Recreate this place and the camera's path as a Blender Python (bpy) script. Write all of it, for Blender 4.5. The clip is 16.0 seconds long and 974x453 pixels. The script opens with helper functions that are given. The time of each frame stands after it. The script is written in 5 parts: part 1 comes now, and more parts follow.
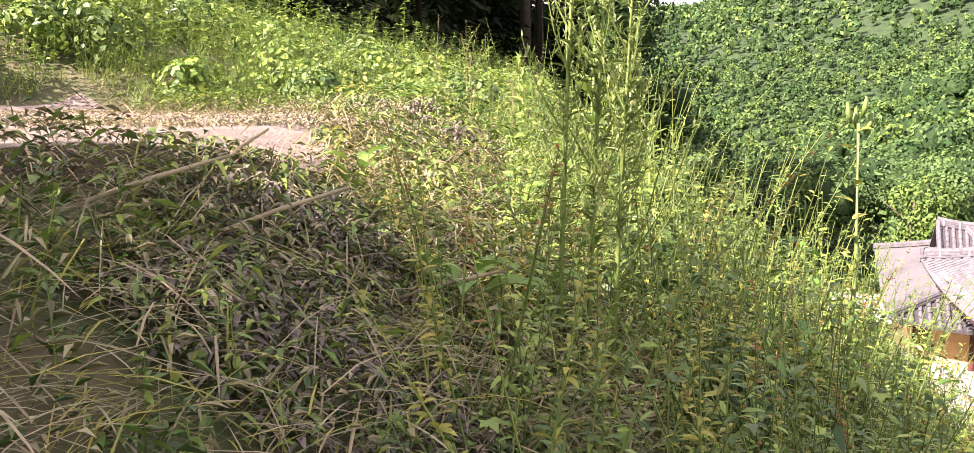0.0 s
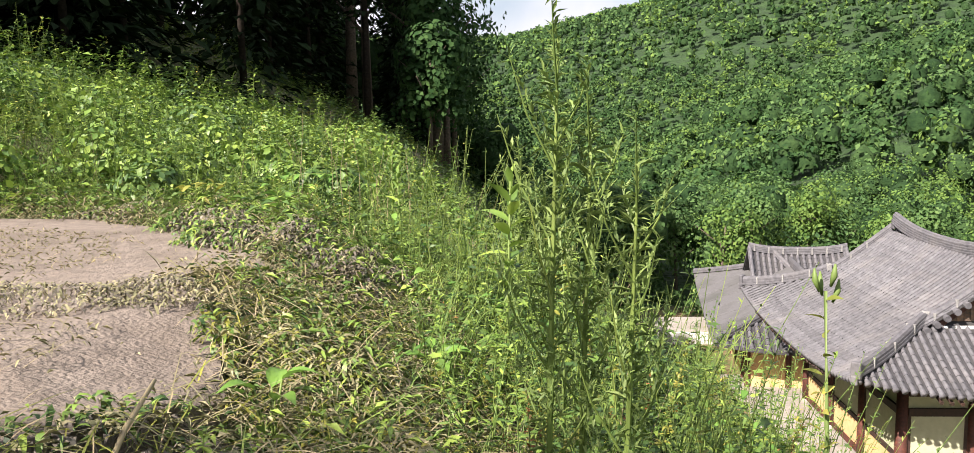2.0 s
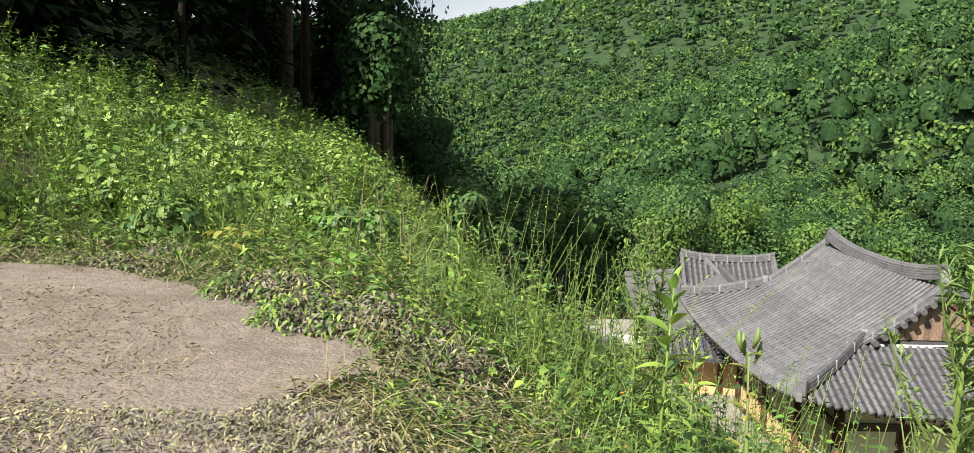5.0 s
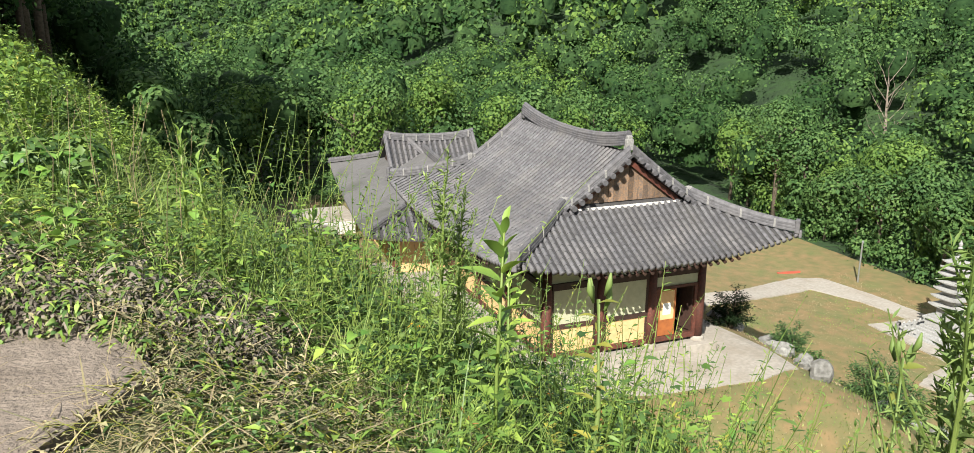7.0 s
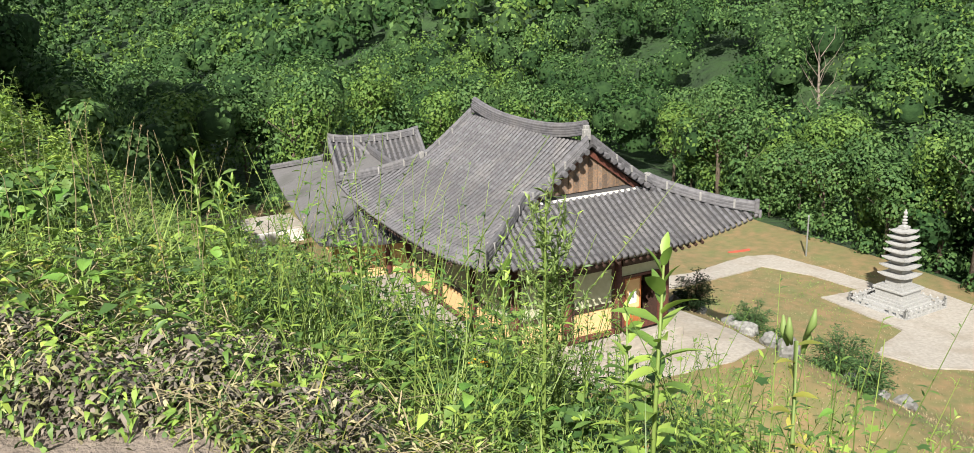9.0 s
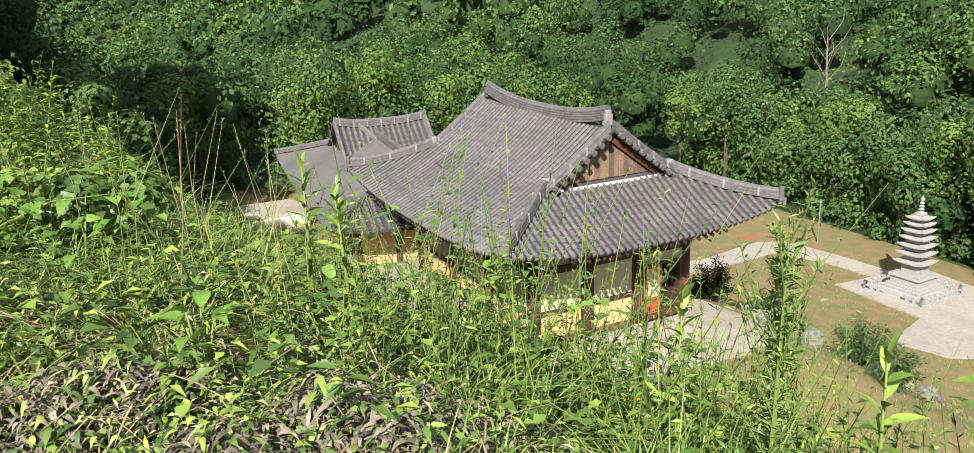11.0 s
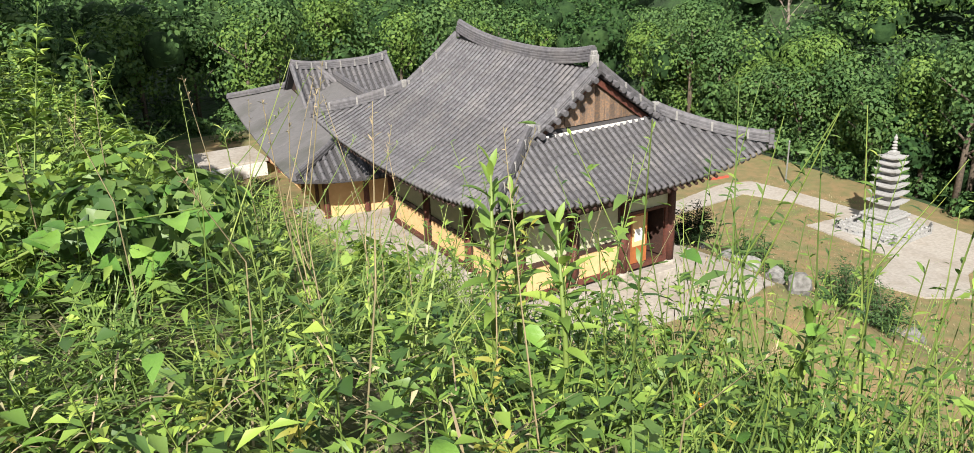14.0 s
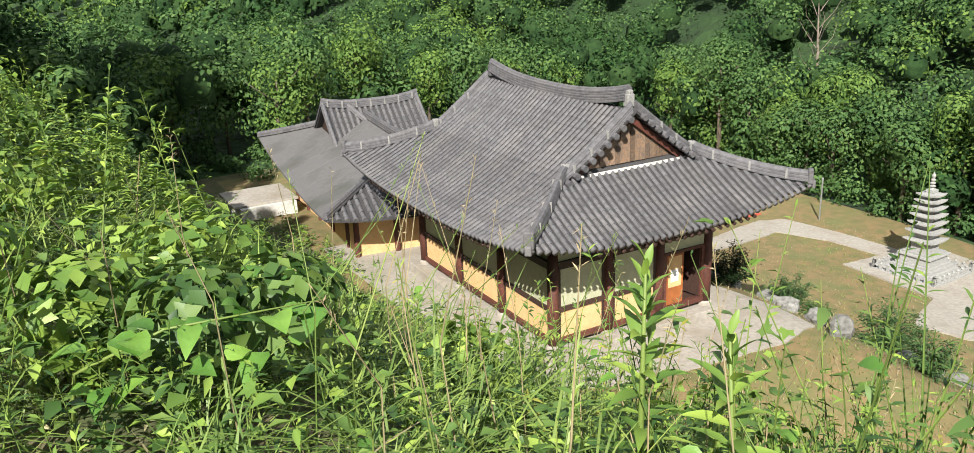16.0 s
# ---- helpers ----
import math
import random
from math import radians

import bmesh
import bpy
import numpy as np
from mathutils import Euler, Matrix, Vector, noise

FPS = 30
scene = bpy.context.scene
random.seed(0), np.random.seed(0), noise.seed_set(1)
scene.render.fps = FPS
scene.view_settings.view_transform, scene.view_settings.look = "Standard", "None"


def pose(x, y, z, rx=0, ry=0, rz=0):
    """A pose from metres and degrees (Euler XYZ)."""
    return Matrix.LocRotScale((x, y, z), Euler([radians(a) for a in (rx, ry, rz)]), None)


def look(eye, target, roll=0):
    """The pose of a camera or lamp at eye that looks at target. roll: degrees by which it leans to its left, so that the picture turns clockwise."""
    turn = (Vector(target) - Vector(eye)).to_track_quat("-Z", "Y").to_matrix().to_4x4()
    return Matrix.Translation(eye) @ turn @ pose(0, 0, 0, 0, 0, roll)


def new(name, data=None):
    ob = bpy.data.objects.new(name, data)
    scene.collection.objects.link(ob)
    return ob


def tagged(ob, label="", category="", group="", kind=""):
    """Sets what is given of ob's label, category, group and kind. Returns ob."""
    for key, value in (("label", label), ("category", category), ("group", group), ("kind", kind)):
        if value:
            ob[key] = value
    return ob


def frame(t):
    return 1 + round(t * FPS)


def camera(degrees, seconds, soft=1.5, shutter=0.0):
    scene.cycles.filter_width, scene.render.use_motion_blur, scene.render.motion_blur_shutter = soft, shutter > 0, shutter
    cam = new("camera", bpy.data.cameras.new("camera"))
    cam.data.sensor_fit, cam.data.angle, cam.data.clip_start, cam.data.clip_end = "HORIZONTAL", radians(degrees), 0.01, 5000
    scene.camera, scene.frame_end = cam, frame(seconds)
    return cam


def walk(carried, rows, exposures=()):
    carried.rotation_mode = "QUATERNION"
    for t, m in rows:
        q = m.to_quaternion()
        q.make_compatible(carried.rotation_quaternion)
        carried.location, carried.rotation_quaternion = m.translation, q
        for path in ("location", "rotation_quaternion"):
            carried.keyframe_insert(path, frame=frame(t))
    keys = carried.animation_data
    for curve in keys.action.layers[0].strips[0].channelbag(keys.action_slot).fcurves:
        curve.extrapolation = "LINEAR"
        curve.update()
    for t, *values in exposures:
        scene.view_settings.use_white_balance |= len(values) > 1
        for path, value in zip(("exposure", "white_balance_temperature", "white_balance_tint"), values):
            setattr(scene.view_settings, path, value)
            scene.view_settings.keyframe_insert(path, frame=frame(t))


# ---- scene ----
# ---- camera ----
cam = camera(59.3, 16.0, soft=0.3)


def aim(x, y, z, yaw, pitch, roll):
    """A camera pose from a place, a heading clockwise from +y, a tilt and a roll in degrees."""
    a, b = radians(yaw), radians(pitch)
    way = Vector((math.sin(a) * math.cos(b), math.cos(a) * math.cos(b), math.sin(b)))
    return look((x, y, z), Vector((x, y, z)) + way, roll)


PATH = [
    (0, -10.43, -26.96, 11.14, -15.42, -8.63, -0.25),
    (0.5, -10.53, -26.66, 11.34, -6.80, -8.76, 1.49),
    (1, -10.68, -26.66, 11.49, -5.57, -8.98, 0.92),
    (1.5, -10.89, -26.49, 11.63, -4.29, -8.87, -0.27),
    (2, -11.02, -26.29, 11.74, -3.75, -6.89, -1.01),
    (2.5, -11.29, -26.09, 11.79, -5.33, -5.49, -1.07),
    (3, -11.56, -25.98, 11.95, -6.57, -5.23, -1.34),
    (5.5, -12.28, -25.61, 12.29, 5.97, -9.84, 0.75),
    (6, -12.33, -25.37, 12.35, 12.04, -13.96, -1.38),
    (6.5, -12.48, -25.10, 12.36, 19.33, -14.73, 0.38),
    (7, -12.57, -24.93, 12.39, 22.47, -15.16, 0.60),
    (7.5, -12.62, -24.65, 12.40, 24.79, -14.94, -1.21),
    (8, -12.70, -24.40, 12.38, 25.34, -15.23, -1.60),
    (8.5, -12.84, -24.15, 12.37, 26.41, -15.54, -1.46),
    (9, -12.98, -24.00, 12.37, 26.69, -15.59, -1.94),
    (11.5, -13.41, -22.66, 12.31, 27.28, -17.14, -1.78),
    (12, -13.46, -22.38, 12.27, 28.92, -17.94, -2.01),
    (12.5, -13.47, -22.02, 12.24, 29.47, -20.28, -2.78),
    (13, -13.56, -21.69, 12.23, 30.01, -20.84, -2.18),
    (13.5, -13.56, -21.40, 12.21, 30.44, -20.92, -1.95),
    (14, -13.57, -21.10, 12.23, 30.54, -20.85, -1.71),
    (14.5, -13.64, -20.83, 12.27, 30.61, -20.78, -1.87),
    (15, -13.62, -20.68, 12.28, 30.52, -20.47, -1.91),
    (15.5, -13.61, -20.61, 12.30, 29.76, -19.29, -2.14),
    (16, -13.67, -20.61, 12.30, 28.97, -18.47, -2.18),
]
walk(cam, [(t, aim(*row)) for t, *row in PATH], [(0, 2.2, 6900, 36), (0.5, 1.72, 7100, 32), (1.0, 1.52, 7000, 27), (2.5, 1.18, 6500, 14), (7, 0.97, 6450, 8), (12.5, 0.96, 6500, 13), (16, 0.88, 6400, 9)])

# ---- light ----
SUN_FROM = Vector((-0.66, -0.75, 0.0)).normalized()
SUN_ELEVATION = radians(38.5)
world = bpy.data.worlds.new("sky")
scene.world = world
world.use_nodes = True
wn, wl = world.node_tree.nodes, world.node_tree.links
sky = wn.new("ShaderNodeTexSky")
sky.sky_type, sky.sun_disc = "NISHITA", False
sky.sun_elevation = SUN_ELEVATION
sky.sun_rotation = math.atan2(SUN_FROM.x, SUN_FROM.y)
# broken white cloud over the sky
wc = wn.new("ShaderNodeTexCoord")
cloud = wn.new("ShaderNodeTexNoise")
cloud.inputs["Scale"].default_value, cloud.inputs["Detail"].default_value = 3.2, 8.0
cover = wn.new("ShaderNodeMapRange")
cover.inputs[1].default_value, cover.inputs[2].default_value, cover.inputs[4].default_value = 0.36, 0.54, 0.94
veil = wn.new("ShaderNodeMix")
veil.data_type = "RGBA"
veil.inputs[7].default_value = (8.2, 8.4, 8.8, 1)
wl.new(wc.outputs["Generated"], cloud.inputs["Vector"])
wl.new(cloud.outputs[0], cover.inputs[0])
wl.new(cover.outputs[0], veil.inputs[0])
wl.new(sky.outputs[0], veil.inputs[6])
wl.new(veil.outputs[2], wn["Background"].inputs[0])
wn["Background"].inputs[1].default_value = 0.053
sun_data = bpy.data.lights.new("sun", "SUN")
sun_data.energy, sun_data.angle, sun_data.color = 5.0, radians(0.5), (1.0, 0.95, 0.86)
sun = new("sun", sun_data)
sun.matrix_world = look(SUN_FROM * 50 * math.cos(SUN_ELEVATION) + Vector((0, 0, 50 * math.sin(SUN_ELEVATION))), (0, 0, 0))

# ---- materials ----
def material(name, base, second=None, scale=4.0, rough=0.8, bump=0.0, bump_scale=30.0, metal=0.0, random=0.0, island=0.0,
             stain=None, stain_scale=0.6, stain_amount=0.5, translucent=0.0, bump_depth=0.02, gloss=0.5):
    """A procedural surface: two tones by fine noise, large stains, grain relief and a shift from piece to piece."""
    m = bpy.data.materials.new(name)
    m.use_nodes = True
    n, l = m.node_tree.nodes, m.node_tree.links
    bsdf = n["Principled BSDF"]
    bsdf.inputs["Roughness"].default_value = rough
    bsdf.inputs["Metallic"].default_value = metal
    bsdf.inputs["Specular IOR Level"].default_value = gloss
    coord = n.new("ShaderNodeTexCoord")
    fine = n.new("ShaderNodeTexNoise")
    fine.inputs["Scale"].default_value = scale
    fine.inputs["Detail"].default_value = 5.0
    l.new(coord.outputs["Object"], fine.inputs["Vector"])
    mix = n.new("ShaderNodeMix")
    mix.data_type = "RGBA"
    ramp = n.new("ShaderNodeMapRange")
    ramp.inputs[1].default_value, ramp.inputs[2].default_value = 0.35, 0.65
    l.new(fine.outputs[0], ramp.inputs[0])
    l.new(ramp.outputs[0], mix.inputs[0])
    mix.inputs[6].default_value = (*base, 1)
    mix.inputs[7].default_value = (*(second or [c * 0.8 for c in base]), 1)
    colour = mix.outputs[2]
    if stain:
        big = n.new("ShaderNodeTexNoise")
        big.inputs["Scale"].default_value = stain_scale
        big.inputs["Detail"].default_value = 6.0
        l.new(coord.outputs["Object"], big.inputs["Vector"])
        r2 = n.new("ShaderNodeMapRange")
        r2.inputs[1].default_value, r2.inputs[2].default_value, r2.inputs[4].default_value = 0.48, 0.72, stain_amount
        l.new(big.outputs[0], r2.inputs[0])
        m2 = n.new("ShaderNodeMix")
        m2.data_type = "RGBA"
        l.new(r2.outputs[0], m2.inputs[0])
        l.new(colour, m2.inputs[6])
        m2.inputs[7].default_value = (*stain, 1)
        colour = m2.outputs[2]
    for amount, kind in ((random, "obj"), (island, "isl")):
        if amount:
            src = n.new("ShaderNodeObjectInfo").outputs["Random"] if kind == "obj" else n.new("ShaderNodeNewGeometry").outputs["Random Per Island"]
            r3 = n.new("ShaderNodeMapRange")
            r3.inputs[3].default_value, r3.inputs[4].default_value = 1 - amount, 1 + amount
            l.new(src, r3.inputs[0])
            hsv = n.new("ShaderNodeHueSaturation")
            l.new(r3.outputs[0], hsv.inputs["Value"])
            if kind == "isl":
                r4 = n.new("ShaderNodeMapRange")
                r4.inputs[3].default_value, r4.inputs[4].default_value = 0.5 + amount * 0.05, 0.5 - amount * 0.05
                l.new(src, r4.inputs[0])
                l.new(r4.outputs[0], hsv.inputs["Hue"])
            l.new(colour, hsv.inputs["Color"])
            colour = hsv.outputs[0]
    l.new(colour, bsdf.inputs["Base Color"])
    if bump:
        bn = n.new("ShaderNodeTexNoise")
        bn.inputs["Scale"].default_value = bump_scale
        bn.inputs["Detail"].default_value = 6.0
        l.new(coord.outputs["Object"], bn.inputs["Vector"])
        b = n.new("ShaderNodeBump")
        b.inputs["Strength"].default_value = bump
        b.inputs["Distance"].default_value = bump_depth
        l.new(bn.outputs[0], b.inputs["Height"])
        l.new(b.outputs[0], bsdf.inputs["Normal"])
    if translucent:
        tr = n.new("ShaderNodeBsdfTranslucent")
        l.new(colour, tr.inputs["Color"])
        ms = n.new("ShaderNodeMixShader")
        ms.inputs[0].default_value = translucent
        l.new(bsdf.outputs[0], ms.inputs[1])
        l.new(tr.outputs[0], ms.inputs[2])
        l.new(ms.outputs[0], n["Material Output"].inputs["Surface"])
    return m


SOIL = material("soil_and_litter", (0.125, 0.110, 0.055), (0.065, 0.085, 0.028), 2.5, 0.95, 0.9, 9, stain=(0.05, 0.08, 0.02), stain_scale=0.15, stain_amount=0.7)
# Floor kept dark as the shade between crowns; its relief imitates canopy.
WOOD_FLOOR = material("shaded_forest_floor", (0.030, 0.068, 0.016), (0.013, 0.034, 0.009), 0.16, 0.95, 1.0, 0.17, stain=(0.04, 0.08, 0.02), stain_scale=0.02, stain_amount=0.5, bump_depth=4.0)
LAWN = material("dry_lawn", (0.235, 0.160, 0.075), (0.140, 0.132, 0.050), 1.6, 0.95, 0.9, 40, stain=(0.125, 0.155, 0.05), stain_scale=0.45, stain_amount=0.75)
CONCRETE = material("worn_concrete", (0.375, 0.34, 0.295), (0.295, 0.268, 0.232), 6.0, 0.9, 0.35, 60, stain=(0.24, 0.20, 0.15), stain_scale=0.8, stain_amount=0.6)
SLAB = material("weathered_slab", (0.245, 0.200, 0.162), (0.175, 0.142, 0.115), 11.0, 0.92, 0.9, 45, stain=(0.13, 0.10, 0.075), stain_scale=2.2, stain_amount=0.8)
PLASTER_OCHRE = material("ochre_plaster", (0.70, 0.46, 0.23), (0.63, 0.40, 0.19), 5.0, 0.85, 0.1, 80, stain=(0.55, 0.33, 0.15), stain_scale=1.2, stain_amount=0.35)
PLASTER_GREEN = material("pale_green_plaster", (0.47, 0.47, 0.32), (0.41, 0.41, 0.28), 5.0, 0.85, 0.1, 80, stain=(0.42, 0.40, 0.28), stain_scale=1.0, stain_amount=0.3)
LIME = material("grey_lime_joint", (0.31, 0.30, 0.285), (0.20, 0.195, 0.19), 20.0, 0.9, 0.3, 60, stain=(0.2, 0.19, 0.18), stain_scale=3.0)
PLASTER_WHITE = material("white_lime", (0.64, 0.62, 0.58), (0.50, 0.48, 0.45), 9.0, 0.9, 0.2, 60, stain=(0.4, 0.39, 0.37), stain_scale=2.0, stain_amount=0.5)
TIMBER = material("red_brown_timber", (0.13, 0.040, 0.026), (0.075, 0.026, 0.018), 12.0, 0.65, 0.25, 50, stain=(0.045, 0.02, 0.014), stain_scale=2.0, stain_amount=0.5, random=0.15)
DARK_TIMBER = material("dark_timber", (0.055, 0.026, 0.018), (0.035, 0.018, 0.013), 10.0, 0.7, 0.25, 50, random=0.2)
OLD_BOARD = material("weathered_board", (0.25, 0.15, 0.085), (0.13, 0.100, 0.080), 14.0, 0.8, 0.4, 60, stain=(0.07, 0.06, 0.055), stain_scale=3.0, stain_amount=0.8, random=0.4)
TILE = material("grey_roof_tile", (0.128, 0.124, 0.133), (0.078, 0.075, 0.081), 7.0, 0.7, 0.35, 60, stain=(0.19, 0.175, 0.165), stain_scale=0.8, stain_amount=0.45, random=0.10, island=0.14)
# Channel tiles darker than the columns, the shade between them put into the colour.
TILE_BED = material("shaded_tile_channels", (0.056, 0.054, 0.057), (0.038, 0.036, 0.038), 9.0, 0.8, 0.4, 50, stain=(0.06, 0.057, 0.05), stain_scale=1.0)
FELT = material("grey_roof_felt", (0.135, 0.13, 0.13), (0.115, 0.11, 0.11), 5.0, 0.85, 0.3, 40, stain=(0.06, 0.062, 0.05), stain_scale=0.45, stain_amount=0.8)
STONE = material("pale_granite", (0.36, 0.355, 0.345), (0.27, 0.268, 0.26), 14.0, 0.8, 0.25, 90, stain=(0.34, 0.33, 0.31), stain_scale=1.2, stain_amount=0.4, random=0.06)
ROCK = material("garden_rock", (0.24, 0.235, 0.22), (0.12, 0.115, 0.105), 6.0, 0.9, 0.7, 12, random=0.25)
BARK = material("bark", (0.13, 0.10, 0.075), (0.07, 0.055, 0.04), 9.0, 0.95, 0.8, 25, random=0.2)
FOLIAGE = material("broadleaf_crown", (0.088, 0.164, 0.044), (0.052, 0.114, 0.032), 0.35, 0.7, island=0.35, translucent=0.22, gloss=0.3)
FOLIAGE_LIGHT = material("light_broadleaf_crown", (0.13, 0.215, 0.045), (0.09, 0.17, 0.032), 0.5, 0.7, island=0.3, translucent=0.25, gloss=0.3)
# Needle colour set near black so that the stand reads as shaded.
CONIFER = material("shade_dark_needles", (0.016, 0.032, 0.011), (0.010, 0.021, 0.008), 0.8, 0.85, island=0.35, gloss=0.1)
LEAF = material("weed_leaf", (0.215, 0.325, 0.058), (0.135, 0.235, 0.038), 1.1, 0.5, island=0.5, translucent=0.22)
LEAF_DARK = material("dark_weed_leaf", (0.100, 0.178, 0.038), (0.066, 0.132, 0.030), 1.1, 0.5, island=0.5, translucent=0.2)
LEAF_YELLOW = material("yellowing_leaf", (0.36, 0.34, 0.065), (0.25, 0.28, 0.045), 1.4, 0.55, island=0.35, translucent=0.3)
GRASS = material("grass_blade", (0.245, 0.325, 0.080), (0.16, 0.25, 0.055), 1.0, 0.5, island=0.3, translucent=0.3)
DRY = material("dry_mown_weeds", (0.34, 0.315, 0.17), (0.20, 0.190, 0.095), 3.0, 0.85, island=0.45, translucent=0.1)
STRAW = material("straw_stem", (0.33, 0.27, 0.15), (0.23, 0.19, 0.10), 3.0, 0.7, island=0.3)
PETAL = material("yellow_petal", (0.75, 0.45, 0.02), (0.8, 0.3, 0.02), 6.0, 0.6, island=0.2)
METAL = material("galvanised_pole", (0.42, 0.43, 0.43), (0.33, 0.34, 0.34), 8.0, 0.45, metal=0.7)
ORANGE = material("orange_paint", (0.36, 0.115, 0.03), (0.27, 0.085, 0.025), 6.0, 0.6)
WHITE_PAINT = material("white_paint", (0.8, 0.8, 0.8), (0.7, 0.72, 0.74), 2.0, 0.4)
RED_PAINT = material("red_paint", (0.45, 0.10, 0.06), (0.36, 0.08, 0.05), 5.0, 0.6)


# Dark inner shells close the crowns; shade between leaves is in their colour.
INNER_CROWN_SHADE = material("inner_crown_shade", (0.030, 0.062, 0.019), (0.016, 0.038, 0.012), 1.6, 0.9, 0.6, 0.9, island=0.25, bump_depth=0.8, gloss=0.15)
# Second bark with the stand's shade put into its colour.
SHADE_BARK = material("shaded_bark", (0.050, 0.040, 0.032), (0.028, 0.022, 0.018), 9.0, 0.95, 0.8, 25, random=0.2, gloss=0.1)
WILTED = material("wilted_grey_leaf", (0.235, 0.205, 0.165), (0.115, 0.100, 0.075), 4.0, 0.9, island=0.45, translucent=0.08)
RUSTY = material("rusty_leaf_tip", (0.30, 0.20, 0.055), (0.30, 0.11, 0.035), 2.0, 0.6, island=0.4, translucent=0.3)
BROAD = material("broad_leaf", (0.175, 0.330, 0.055), (0.115, 0.250, 0.040), 6.0, 0.5, 0.25, 40, island=0.35, translucent=0.3)

# ---- mesh building ----
class Shape:
    """Vertices and faces collected for one mesh."""

    def __init__(self):
        self.v, self.f = [], []

    def add(self, verts, faces):
        k = len(self.v)
        self.v.extend(verts)
        self.f.extend(tuple(i + k for i in f) for f in faces)
        return self

    def box(self, x0, y0, z0, x1, y1, z1, m=None):
        vs = [Vector(p) for p in ((x0, y0, z0), (x1, y0, z0), (x1, y1, z0), (x0, y1, z0), (x0, y0, z1), (x1, y0, z1), (x1, y1, z1), (x0, y1, z1))]
        if m:
            vs = [m @ p for p in vs]
        return self.add(vs, [(0, 3, 2, 1), (4, 5, 6, 7), (0, 1, 5, 4), (1, 2, 6, 5), (2, 3, 7, 6), (3, 0, 4, 7)])

    def tube(self, points, radii, sides=8, caps=True):
        points = [Vector(p) for p in points]
        rings, faces, verts = [], [], []
        for i, p in enumerate(points):
            a, b = points[max(i - 1, 0)], points[min(i + 1, len(points) - 1)]
            t = (b - a).normalized()
            side = t.cross(Vector((0, 0, 1)))
            side = side.normalized() if side.length > 1e-3 else Vector((1, 0, 0))
            up = side.cross(t)
            r = radii[i] if hasattr(radii, "__len__") else radii
            for k in range(sides):
                ang = 2 * math.pi * k / sides
                verts.append(p + side * math.cos(ang) * r + up * math.sin(ang) * r)
        for i in range(len(points) - 1):
            for k in range(sides):
                k2 = (k + 1) % sides
                faces.append((i * sides + k, i * sides + k2, (i + 1) * sides + k2, (i + 1) * sides + k))
        if caps:
            faces.append(tuple(range(sides))[::-1])
            faces.append(tuple((len(points) - 1) * sides + k for k in range(sides)))
        return self.add(verts, faces)

    def mesh(self, name, mat, smooth=False):
        me = bpy.data.meshes.new(name)
        me.from_pydata([tuple(p) for p in self.v], [], self.f)
        me.materials.append(mat)
        if smooth:
            me.shade_smooth()
        me.update()
        return me


def part(name, shape, mat, parent, label="", smooth=False, bevel=0.0):
    ob = new(name, shape.mesh(name, mat, smooth))
    ob.parent = parent
    if label:
        tagged(ob, label)
    if bevel:
        mod = ob.modifiers.new("bevel", "BEVEL")
        mod.width, mod.segments, mod.limit_method = bevel, 2, "ANGLE"
    return ob


def thing(name, label, category, group="", kind="", at=(0, 0, 0)):
    ob = new(name)
    ob.location = at
    return tagged(ob, label, category, group, kind)


def smoothstep(a, b, x):
    t = np.clip((np.asarray(x, float) - a) / (b - a), 0, 1)
    return t * t * (3 - 2 * t)


# ---- the lie of the land ----
HX, HY = -12.5, -23.0          # the look-out on the hillside


def edge_x(y):
    """The brow of the hillside bench."""
    return -12.3 - 0.4 * smoothstep(-26, -20, y) - 1.8 * smoothstep(-21, -12, y) - 3.0 * smoothstep(-10, 9, y) - 3.0 * smoothstep(9, 40, y)


